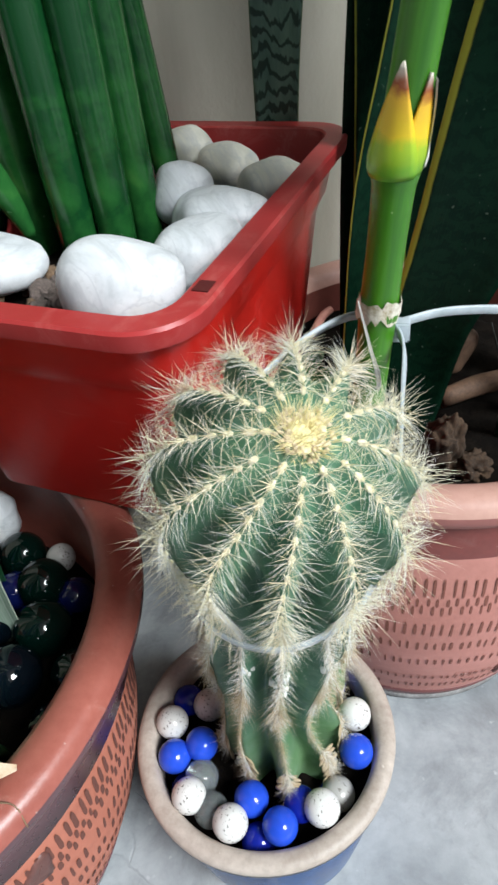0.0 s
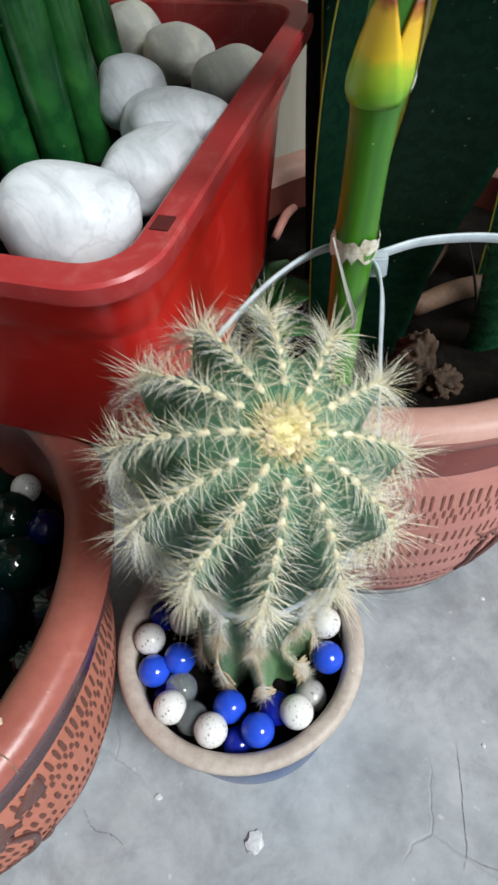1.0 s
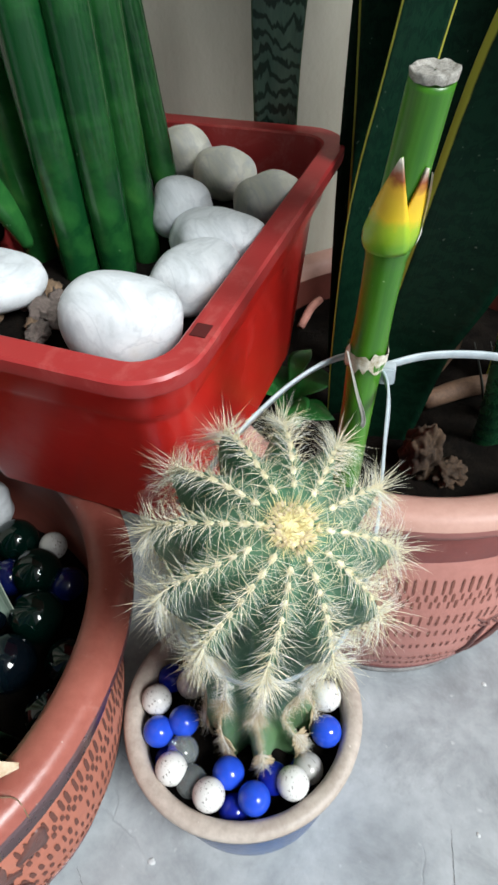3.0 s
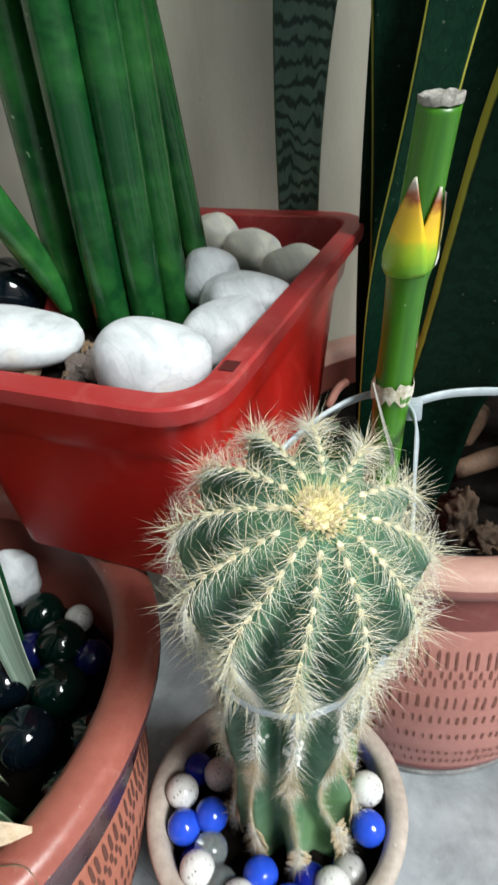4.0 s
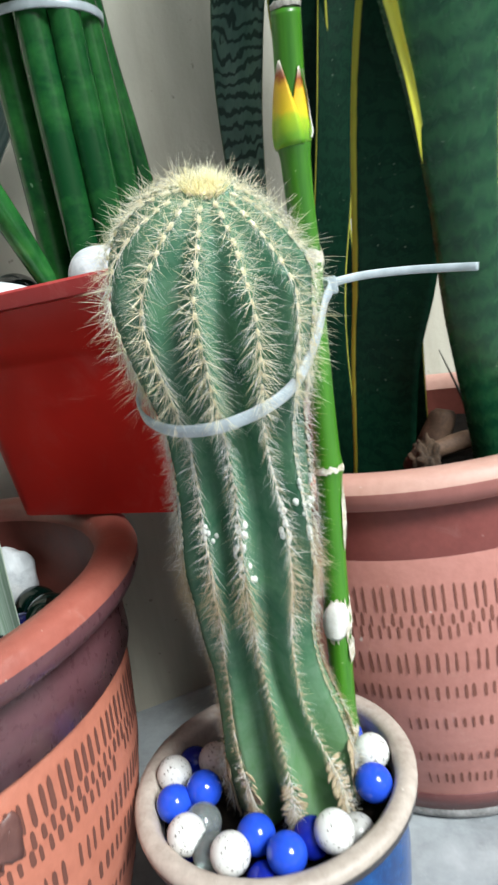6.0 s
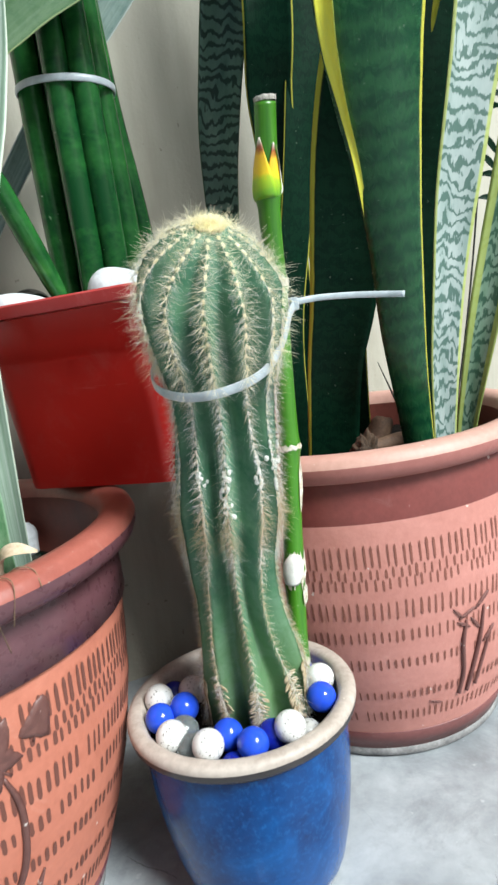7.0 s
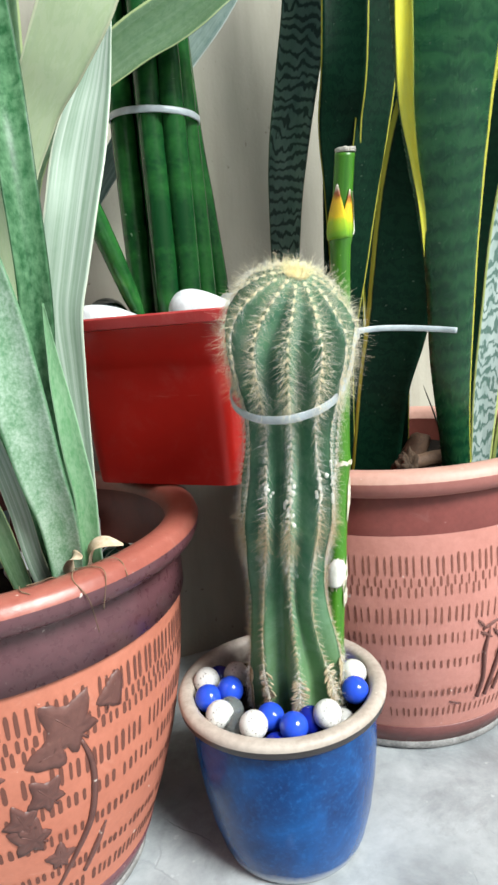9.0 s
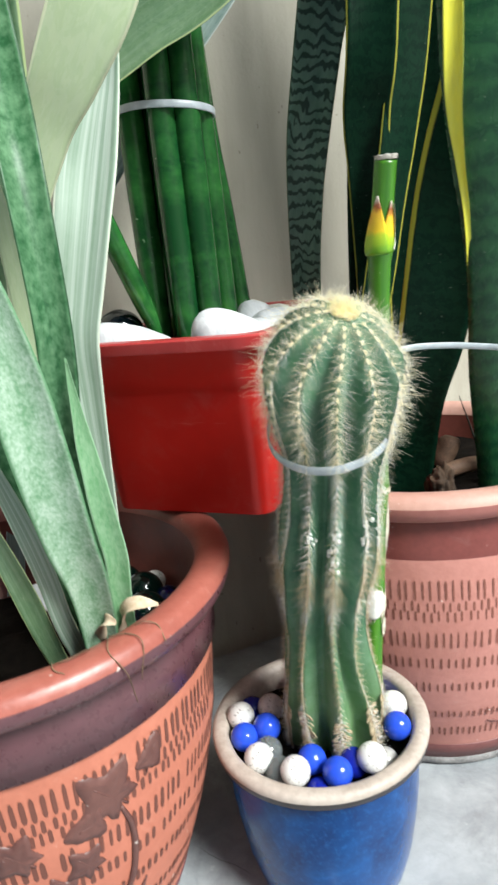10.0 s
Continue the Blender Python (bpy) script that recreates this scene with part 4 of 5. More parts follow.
for i, (x, y, z, a, b, c, r) in enumerate(STONES):
    tan = i in (4, 5, 6)
    bm = placed(lump((a, b, c), i + 5, 0.10 if i else 0.05, 5, 1.15, 2.0 if i == 0 else 2.2, {0: 0.8, 7: 1.1}.get(i, 0.3)), (x, y, z), 6, -8 + 5 * (i % 4), r)
    solo("pebble", bm, M_PEBBLE_TAN if tan else M_PEBBLE, (x, y, z), "smooth river pebble with tan and grey stains in the red planter" if tan else "smooth white river pebble in the red planter", "stone", "white pebbles in the planter")
bm = placed(lump((0.043, 0.043, 0.043), 1, 0.0, 4), (-0.1255, 0.383, 0.4500))
solo("glass_ball", bm, M_BLACKBALL, (-0.1255, 0.383, 0.4500), "large glossy black glass ball in the planter", "glass ball")
rnd = random.Random(5)
for i in range(14):
    s = rnd.uniform(0.008, 0.017)
    p = CORNER + ACROSS * rnd.uniform(0.03, 0.15) + DEEP * rnd.uniform(0.03, 0.10) + Vector((0, 0, PZ1 - 0.026))
    bm = placed(lump((s, s * 0.8, s * 0.6), i + 30, 0.5, 2, 2.4), p, rnd.uniform(-30, 30), rnd.uniform(-30, 30), rnd.uniform(0, 360))
    solo("soil_crumb", bm, M_BARK, p, "crumb of dry brown soil in the planter", "soil crumb", "soil crumbs in the planter")

for i, (x, y, s) in enumerate(((-0.082, 0.336, 0.015), (-0.0733, 0.3233, 0.017), (-0.0685, 0.3354, 0.012), (-0.0674, 0.3158, 0.013), (-0.0592, 0.3177, 0.010), (-0.0721, 0.3046, 0.014))):
    p = Vector((x, y, PZ1 - 0.0255))
    bm = placed(lump((s, s * 0.8, s * 0.7), i + 80, 0.5, 3, 2.2), p, 20 * i, 10, 50 * i)
    solo("soil_crumb", bm, M_CRUMB, p, "crumb of grey brown soil in the planter", "soil crumb", "soil crumbs in the planter")

# ---- round-leaved plant tied in a bundle ----
bundle = thing("round_leaf_plant", (-0.055, 0.40, 0.42), "dark green cylindrical leaves bound upright in a bundle", "plant")
ROUND = (  # at the soil, at the tie, at the top: x, y at z 0.42, 0.625, 0.95; radius
    (-0.0915, 0.394, -0.0895, 0.390, -0.084, 0.386, 0.0118), (-0.0625, 0.370, -0.0610, 0.370, -0.055, 0.366, 0.0122), (-0.0415, 0.371, -0.0405, 0.372, -0.038, 0.370, 0.0114),
    (-0.0265, 0.386, -0.0300, 0.387, -0.031, 0.384, 0.0098), (-0.0105, 0.408, -0.0275, 0.407, -0.038, 0.404, 0.0084), (-0.058, 0.405, -0.056, 0.403, -0.056, 0.402, 0.0110), (-0.074, 0.416, -0.074, 0.408, -0.074, 0.404, 0.0108))
for x0, y0, x1, y1, x2, y2, r in ROUND:
    bm = bmesh.new()
    at = lambda f: (x0 + (x1 - x0) * f, y0 + (y1 - y0) * f)
    tube(bm, [(*at(0), 0.415, r * 0.86), (*at(0.3), 0.48, r * 0.95), (*at(0.65), 0.553, r), (x1, y1, 0.625, r * 0.98), ((x1 + x2) / 2, (y1 + y2) / 2, 0.78, r * 0.85), (x2, y2, 0.95, r * 0.35)], 34, 24)
    part("round_leaf", bm, M_CYL, bundle)
bm = bmesh.new()
tube(bm, [(-0.0895, 0.372, 0.440, 0.0036), (-0.0930, 0.370, 0.456, 0.0062), (-0.0985, 0.366, 0.476, 0.0082), (-0.108, 0.350, 0.515, 0.0090), (-0.121, 0.335, 0.560, 0.0084), (-0.138, 0.325, 0.60, 0.002)], 26, 16, 0.02, 7)
part("round_leaf", bm, M_CYL, bundle, "short leaf leaning out of the bundle")
tc = Vector((-0.0595, 0.3865, 0.625))
ring = [tc + Vector((0.0408 * math.cos(a), 0.0300 * math.sin(a), 0.004 * math.cos(a + 2.6))) for a in (2 * math.pi * k / 14 for k in range(14))]
tie2 = thing("cable_tie", tc, "translucent white cable tie round the bundled leaves", "cable tie", "cable ties")
part("strap", strap(ring, lambda q: q - tc, 0.0058, 0.0013, 50, True), M_TIE, tie2)
bm = box(bmesh.new(), (-0.005, -0.003, -0.0048), (0.005, 0.003, 0.0048))
part("lock", placed(bm, tc + Vector((-0.010, 0.0310, -0.002)), 0, 0, 40), M_TIE, tie2, smooth=False)

# ---- tall blades in the terracotta pot on the other side ----
tall = thing("tall_blade_plant", (RIGHT[0], RIGHT[1], 0.25), "tall dark banded upright blades with yellow margins", "plant")
BLADES = (  # rows x, y, z, width; facing; material; cup
    (((0.050, 0.520, 0.25, 0.022), (0.053, 0.506, 0.45, 0.030), (0.058, 0.494, 0.545, 0.035), (0.066, 0.486, 0.61, 0.042), (0.080, 0.486, 0.68, 0.045), (0.096, 0.49, 0.76, 0.050), (0.115, 0.50, 0.95, 0.045)), ((-0.35, -1, 0), (0.1, -1, 0)), M_BANDLEAF, 0.16),
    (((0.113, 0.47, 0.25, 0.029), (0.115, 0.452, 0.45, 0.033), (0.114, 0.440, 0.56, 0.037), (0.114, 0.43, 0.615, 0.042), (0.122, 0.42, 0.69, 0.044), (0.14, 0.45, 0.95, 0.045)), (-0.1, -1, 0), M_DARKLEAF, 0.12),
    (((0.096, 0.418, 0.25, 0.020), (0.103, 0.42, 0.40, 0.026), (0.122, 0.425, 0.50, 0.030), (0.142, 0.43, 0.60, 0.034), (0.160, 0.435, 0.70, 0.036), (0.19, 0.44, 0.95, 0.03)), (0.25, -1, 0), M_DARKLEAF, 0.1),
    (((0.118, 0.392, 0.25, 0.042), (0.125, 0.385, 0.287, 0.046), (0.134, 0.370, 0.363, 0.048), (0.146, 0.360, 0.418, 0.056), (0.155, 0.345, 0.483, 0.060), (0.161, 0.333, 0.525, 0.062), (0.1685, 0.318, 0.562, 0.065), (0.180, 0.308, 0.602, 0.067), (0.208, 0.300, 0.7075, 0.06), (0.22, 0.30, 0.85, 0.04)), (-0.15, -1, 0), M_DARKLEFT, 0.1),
    (((0.206, 0.382, 0.25, 0.026), (0.202, 0.370, 0.291, 0.029), (0.190, 0.334, 0.383, 0.037), (0.184, 0.304, 0.456, 0.043), (0.179, 0.284, 0.512, 0.052), (0.175, 0.272, 0.548, 0.061), (0.173, 0.264, 0.582, 0.070), (0.173, 0.258, 0.615, 0.078), (0.176, 0.252, 0.68, 0.088), (0.183, 0.25, 0.80, 0.090), (0.19, 0.25, 0.95, 0.05)), (0.05, -1, 0.0), M_MIDLEAF, -0.13),
    (((0.230, 0.39, 0.25, 0.020), (0.231, 0.39, 0.285, 0.023), (0.240, 0.39, 0.374, 0.028), (0.256, 0.39, 0.474, 0.037), (0.277, 0.39, 0.568, 0.045), (0.297, 0.39, 0.656, 0.050), (0.33, 0.39, 0.85, 0.045)), (0.15, -1, 0), M_PALEBAND, 0.12),
    (((0.252, 0.405, 0.25, 0.014), (0.258, 0.402, 0.29, 0.019), (0.272, 0.40, 0.35, 0.026), (0.289, 0.395, 0.42, 0.031), (0.310, 0.39, 0.50, 0.034), (0.345, 0.38, 0.64, 0.030), (0.38, 0.38, 0.76, 0.004)), (-0.5, -0.8, 0), M_ENDLEAF, 0.2),
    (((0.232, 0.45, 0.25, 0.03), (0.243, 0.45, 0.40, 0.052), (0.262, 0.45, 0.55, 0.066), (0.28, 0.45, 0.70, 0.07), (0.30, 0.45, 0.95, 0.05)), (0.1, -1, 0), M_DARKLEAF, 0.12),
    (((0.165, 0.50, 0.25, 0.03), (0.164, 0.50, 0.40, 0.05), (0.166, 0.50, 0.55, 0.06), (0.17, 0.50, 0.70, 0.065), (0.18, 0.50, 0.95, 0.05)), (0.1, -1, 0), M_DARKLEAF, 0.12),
)
BLADES += (
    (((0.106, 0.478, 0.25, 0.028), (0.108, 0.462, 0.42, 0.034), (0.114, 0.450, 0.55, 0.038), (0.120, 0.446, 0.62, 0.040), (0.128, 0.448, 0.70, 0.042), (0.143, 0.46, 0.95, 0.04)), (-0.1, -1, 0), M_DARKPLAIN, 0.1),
    (((0.262, 0.421, 0.638, 0.001), (0.2637, 0.42, 0.6461, 0.004), (0.2688, 0.42, 0.6634, 0.0065), (0.2783, 0.42, 0.6851, 0.009), (0.2889, 0.42, 0.7114, 0.011), (0.30, 0.42, 0.74, 0.011), (0.33, 0.42, 0.82, 0.006)), (-0.2, -1, 0), M_YELLOW, 0.2),
    (((0.1645, 0.3080, 0.452, 0.0012), (0.1565, 0.2830, 0.509, 0.0040), (0.1485, 0.2690, 0.546, 0.0062), (0.1420, 0.2580, 0.580, 0.0105), (0.1400, 0.2500, 0.612, 0.0125), (0.141, 0.245, 0.68, 0.011), (0.148, 0.24, 0.78, 0.006)), (-0.4, -1, 0), M_YELLOW, 0.3),
)
for i, (rows, face, mt, cup) in enumerate(BLADES):
    part("blade", blade(rows, face, 0.0034, cup, 40, 11, 0.0012, i), mt, tall)

# ---- pale striped plant ----
pale = thing("striped_blade_plant", (-0.13, 0.2, 0.21), "arching pale green blades with white stripes in a terracotta pot", "plant")
STRIPED = (
    (((-0.255, 0.340, 0.222, 0.016), (-0.245, 0.418, 0.40, 0.018), (-0.2123, 0.450, 0.476, 0.019), (-0.1700, 0.455, 0.536, 0.020), (-0.1315, 0.457, 0.590, 0.023), (-0.0790, 0.463, 0.655, 0.027), (-0.0275, 0.470, 0.711, 0.029), (0.0040, 0.472, 0.746, 0.029), (0.052, 0.475, 0.795, 0.008)), ((0.3, -0.9, 0.1), (0.2, -0.9, -0.1)), M_BLUISH, 0.15),
    (((-0.125, 0.168, 0.212, 0.018), (-0.112, 0.128, 0.32, 0.022), (-0.111, 0.106, 0.37, 0.026), (-0.111, 0.090, 0.42, 0.028), (-0.115, 0.084, 0.47, 0.026), (-0.125, 0.085, 0.53, 0.014)), (0.35, -1, 0), M_MOTTLE, 0.25),
    (((-0.120, 0.185, 0.212, 0.012), (-0.1125, 0.155, 0.33, 0.014), (-0.1115, 0.138, 0.388, 0.016), (-0.1095, 0.128, 0.424, 0.018), (-0.1050, 0.122, 0.456, 0.019), (-0.1020, 0.118, 0.49, 0.019), (-0.105, 0.126, 0.56, 0.021), (-0.115, 0.152, 0.61, 0.023), (-0.13, 0.19, 0.72, 0.02)), (0.45, -1, 0), M_FRESH, 0.3),
    (((-0.134, 0.257, 0.228, 0.014), (-0.1330, 0.256, 0.30, 0.018), (-0.1335, 0.260, 0.37, 0.024), (-0.1345, 0.264, 0.42, 0.031), (-0.1340, 0.266, 0.46, 0.036), (-0.1280, 0.272, 0.493, 0.039), (-0.1190, 0.283, 0.537, 0.041), (-0.111, 0.298, 0.580, 0.043), (-0.102, 0.308, 0.616, 0.036), (-0.094, 0.315, 0.643, 0.027), (-0.08, 0.32, 0.69, 0.01)), (0.1, -1, 0.1), M_STRIPE, 0.22),
    (((-0.160, 0.22, 0.212, 0.018), (-0.148, 0.20, 0.40, 0.020), (-0.130, 0.18, 0.52, 0.022), (-0.105, 0.168, 0.575, 0.028), (-0.083, 0.158, 0.605, 0.036), (-0.060, 0.150, 0.637, 0.041), (-0.03, 0.145, 0.69, 0.036)), (0.45, -0.8, -0.3), M_CREAM, 0.12),
    (((-0.185, 0.285, 0.215, 0.02), (-0.190, 0.315, 0.42, 0.024), (-0.168, 0.330, 0.57, 0.028), (-0.1377, 0.335, 0.6165, 0.034), (-0.1115, 0.337, 0.6426, 0.038), (-0.0862, 0.338, 0.6582, 0.042), (-0.0592, 0.338, 0.6735, 0.045), (-0.0300, 0.338, 0.6865, 0.047), (0.0030, 0.338, 0.704, 0.045), (0.0402, 0.338, 0.7114, 0.01)), ((0.2, -0.9, 0.4), (-0.1, -0.9, 0.3)), M_OLIVE, 0.15),
    (((-0.1030, 0.156, 0.270, 0.011), (-0.1009, 0.147, 0.3119, 0.0130), (-0.0975, 0.140, 0.3412, 0.0138), (-0.0976, 0.135, 0.3615, 0.0140), (-0.0979, 0.130, 0.381, 0.0135), (-0.0982, 0.127, 0.3996, 0.0120), (-0.0990, 0.125, 0.4173, 0.0100), (-0.0989, 0.122, 0.4346, 0.0065), (-0.0986, 0.119, 0.4516, 0.0035), (-0.0982, 0.117, 0.4651, 0.001)), (0.4, -1, 0), M_LIGHT, 0.2),
    (((-0.135, 0.19, 0.212, 0.010), (-0.133, 0.137, 0.295, 0.0115), (-0.133, 0.120, 0.343, 0.012), (-0.135, 0.108, 0.380, 0.011), (-0.145, 0.10, 0.43, 0.006)), (0.3, -1, 0), M_STRIPE, 0.2),
    (((-0.130, 0.18, 0.212, 0.012), (-0.122, 0.142, 0.300, 0.014), (-0.125, 0.127, 0.345, 0.019), (-0.130, 0.117, 0.388, 0.022), (-0.142, 0.11, 0.44, 0.02), (-0.16, 0.10, 0.53, 0.006)), (0.4, -1, 0), M_FRESH, 0.2),
    (((-0.150, 0.18, 0.212, 0.010), (-0.146, 0.135, 0.292, 0.012), (-0.148, 0.12, 0.335, 0.013), (-0.155, 0.11, 0.38, 0.010), (-0.165, 0.10, 0.43, 0.003)), (0.3, -1, 0), M_OLIVE, 0.2),
    (((-0.17, 0.25, 0.212, 0.02), (-0.165, 0.235, 0.38, 0.03), (-0.150, 0.215, 0.54, 0.042), (-0.138, 0.205, 0.64, 0.045), (-0.12, 0.19, 0.76, 0.03)), (0.3, -1, 0), M_OLIVE, 0.15),
    (((-0.145, 0.21, 0.212, 0.012), (-0.140, 0.185, 0.36, 0.012), (-0.130, 0.165, 0.47, 0.014), (-0.128, 0.15, 0.54, 0.010), (-0.13, 0.14, 0.58, 0.003)), (0.3, -1, 0), M_CREAM, 0.2),
)
STRIPED += (
    (((-0.154, 0.290, 0.212, 0.012), (-0.152, 0.292, 0.29, 0.016), (-0.152, 0.296, 0.35, 0.018), (-0.155, 0.300, 0.41, 0.018), (-0.160, 0.31, 0.48, 0.016), (-0.172, 0.32, 0.54, 0.003)), (0.3, -1, 0), M_DEEPGREEN, 0.2),
    (((-0.178, 0.285, 0.212, 0.016), (-0.180, 0.285, 0.29, 0.022), (-0.186, 0.29, 0.36, 0.022), (-0.20, 0.30, 0.46, 0.003)), (0.3, -1, 0), M_DEEPGREEN, 0.2),
)
for i, (rows, face, mt, cup) in enumerate(STRIPED):
    part("blade", blade(rows, face, 0.0026, cup, 40, 11, 0.0008, i + 40), mt, pale)
for i, rows in enumerate((((-0.104, 0.147, 0.287, 0.008), (-0.098, 0.139, 0.3075, 0.010), (-0.088, 0.137, 0.3125, 0.009), (-0.077, 0.140, 0.3090, 0.002)), ((-0.116, 0.142, 0.287, 0.007), (-0.109, 0.130, 0.3065, 0.009), (-0.100, 0.124, 0.3085, 0.003)))):
    bm = blade(rows, ((0.2, -0.3, 1), (0, -0.7, 0.6)), 0.0012, 0.25, 14, 7, 0.0008, i + 70)
    solo("husk", bm, M_HUSK, rows[0][:3], "curled dry tan leaf husk lying on the pot lip", "dry leaf", "dry husks on the pot")
def on_lip(ang, f):
    """From the pot's inside over its lip; f 0 to 1."""
    r = float(np.interp(f, (0, 0.35, 0.6, 0.75, 1.0), (0.142, 0.158, 0.1705, 0.1735, 0.1655)))
    z = float(np.interp(f, (0, 0.2, 0.35, 0.6, 0.75, 1.0), (0.288, 0.3035, 0.3052, 0.3010, 0.291, 0.262)))
    return (LEFT[0] + r * math.cos(radians(ang)), LEFT[1] + r * math.sin(radians(ang)), z)


for rows in (((-44, 0.05), (-46, 0.3), (-48, 0.5), (-46.5, 0.75), (-44, 0.98)), ((-47, 0.1), (-51, 0.28), (-54, 0.32), (-57, 0.3)), ((-40, 0.1), (-38, 0.35), (-36, 0.5), (-36.5, 0.7)), ((-45, 0.2), (-42, 0.4), (-41.5, 0.6), (-43, 0.85)), ((-58, 0.2), (-58.5, 0.4), (-57, 0.5))):
    bm = tube(bmesh.new(), [(*on_lip(a, f), 0.00035) for a, f in rows], 22, 5)
    solo("root_fibre", bm, M_BARK, on_lip(*rows[0]), "thin dry brown root hanging over the pot lip", "root", "roots on the pot lip")

# ---- glass balls and stones in the left pot ----
ball_bm = bmesh.new()
bmesh.ops.create_uvsphere(ball_bm, u_segments=28, v_segments=18, radius=1.0)
BALLS = {}


def ball(at, r, material, label, group):
    if material.name not in BALLS:
        me = bpy.data.meshes.new("ball")
        ball_bm.to_mesh(me)
        me.materials.append(material)
        for p in me.polygons:
            p.use_smooth = True
        BALLS[material.name] = me
    ob = new("glass_ball", BALLS[material.name])
    ob.location, ob.scale = at, (r, r, r)
    return tagged(ob, label, "glass ball", group)


G1 = "glass balls in the terracotta pot"
for x, y, z, r, mt, lab in ((-0.117, 0.315, 0.236, 0.010, M_SHADEDWHITE, "small speckled white ball"), (-0.144, 0.292, 0.232, 0.013, M_SHADEDBLUE, "deep blue glass ball"), (-0.101, 0.284, 0.232, 0.013, M_SHADEDBLUE, "deep blue glass ball"),
                            (-0.122, 0.290, 0.240, 0.017, M_GREENBALL, "dark green glass ball"), (-0.115, 0.257, 0.238, 0.018, M_GREENBALL, "dark green glass ball"), (-0.151, 0.262, 0.240, 0.017, M_BLACKBALL, "glossy black glass ball"),
                            (-0.124, 0.222, 0.243, 0.018, M_BLACKBALL, "glossy black glass ball"), (-0.154, 0.226, 0.236, 0.017, M_GREENBALL, "dark green glass ball"), (-0.088, 0.226, 0.234, 0.016, M_GREENBALL, "dark green glass ball"), (-0.146, 0.322, 0.234, 0.016, M_GREENBALL, "dark green glass ball"),
                            (-0.093, 0.194, 0.234, 0.016, M_BLACKBALL, "glossy black glass ball"), (-0.180, 0.300, 0.234, 0.017, M_GREENBALL, "dark green glass ball"), (-0.19, 0.335, 0.234, 0.016, M_BLACKBALL, "glossy black glass ball"), (-0.185, 0.265, 0.234, 0.017, M_BLACKBALL, "glossy black glass ball")):
    ball((x, y, z), r, mt, lab + " among others in the pot", G1)
for i, (x, y, z, a, b, c) in enumerate(((-0.168, 0.342, 0.250, 0.036, 0.030, 0.050), (-0.21, 0.30, 0.235, 0.04, 0.034, 0.03))):
    solo("pebble", placed(lump((a, b, c), i + 16, 0.14, 4, 1.5), (x, y, z), 0, 15, 20), M_PEBBLE, (x, y, z), "smooth white pebble among the glass balls", "stone", "white pebbles in the pot")

# ---- litter in the right pot ----
lumpy = lump((0.026, 0.027, 0.048), 44, 0.30, 5, 2.3)
solo("bark_lump", placed(lumpy, (0.147, 0.356, 0.277), 12, 8, 20), M_CLOD, (0.147, 0.356, 0.262), "crumbly brown clod standing on the soil", "clod")
solo("bark_lump", placed(lump((0.024, 0.022, 0.018), 46, 0.30, 5, 2.3), (0.166, 0.345, 0.268), 0, 10, 60), M_CLOD, (0.166, 0.345, 0.262), "crumbly brown clod lying on the soil", "clod")
bm = tube(bmesh.new(), [(0.160, 0.415, 0.272, 0.007), (0.19, 0.424, 0.276, 0.008), (0.225, 0.432, 0.276, 0.007)], 10, 12)
solo("stick", bm, M_STICK, (0.19, 0.424, 0.265), "thick dry brown stick lying on the soil", "stick")
bm = tube(bmesh.new(), [(0.175, 0.470, 0.262, 0.013), (0.19, 0.475, 0.285, 0.012), (0.193, 0.476, 0.292, 0.008)], 8, 12)
solo("stump", bm, M_STICK, (0.18, 0.472, 0.26), "cut brown stem stump in the soil", "stump")
bm = tube(bmesh.new(), [(0.072, 0.525, 0.268, 0.0035), (0.083, 0.545, 0.275, 0.004), (0.092, 0.557, 0.275, 0.0035)], 8, 8)
solo("stick", bm, M_PINK, (0.083, 0.545, 0.266), "short pinkish broken twig lying on the soil", "stick")
for k, (sx, tx) in enumerate(((0.0, 0.0), (0.006, 0.010))):
    bm = tube(bmesh.new(), [(0.206 + sx, 0.41, 0.262, 0.0012), (0.196 + sx, 0.39, 0.295, 0.0011), (0.184 + tx, 0.378, 0.33, 0.0009), (0.172 + tx, 0.37, 0.362, 0.0003)], 14, 6)
    solo("twig", bm, M_DARKTWIG, (0.206 + sx, 0.41, 0.262), "thin black curved twig standing in the soil", "twig", "twigs in the soil")
sprig = thing("fine_leaved_sprig", (0.268, 0.485, 0.262), "thin dark sprig with narrow leaflets behind the banded blades", "plant")
STEM = ((0.268, 0.485, 0.262), (0.300, 0.494, 0.40), (0.322, 0.500, 0.52), (0.334, 0.502, 0.62), (0.340, 0.503, 0.70))
part("stem", tube(bmesh.new(), [(*p, 0.0011) for p in STEM], 20, 6), M_DARKTWIG, sprig)
srnd = random.Random(21)
stem_pts = [Vector(p) for p in curve_points(STEM, 60)]
for k in range(22):
    o = stem_pts[26 + int(k * 1.5)]
    sd = 1 if k % 2 else -1
    d = Vector((sd * srnd.uniform(0.6, 1.0), srnd.uniform(-0.3, 0.3), srnd.uniform(-0.9, 0.3))).normalized()
    ln = srnd.uniform(0.018, 0.032)
    part("leaflet", blade([(*(o + d * ln * f + Vector((0, 0, -0.006 * f * f))), w) for f, w in ((0, 0.0012), (0.3, 0.0055), (0.6, 0.0070), (1.0, 0.0008))], (0, -1, 0.3), 0.0005, 0.15, 10, 5, 0, k), M_DARKPLAIN, sprig)
weed = thing("weed", (0.054, 0.43, 0.258), "small bright green weed between pot and planter", "plant")
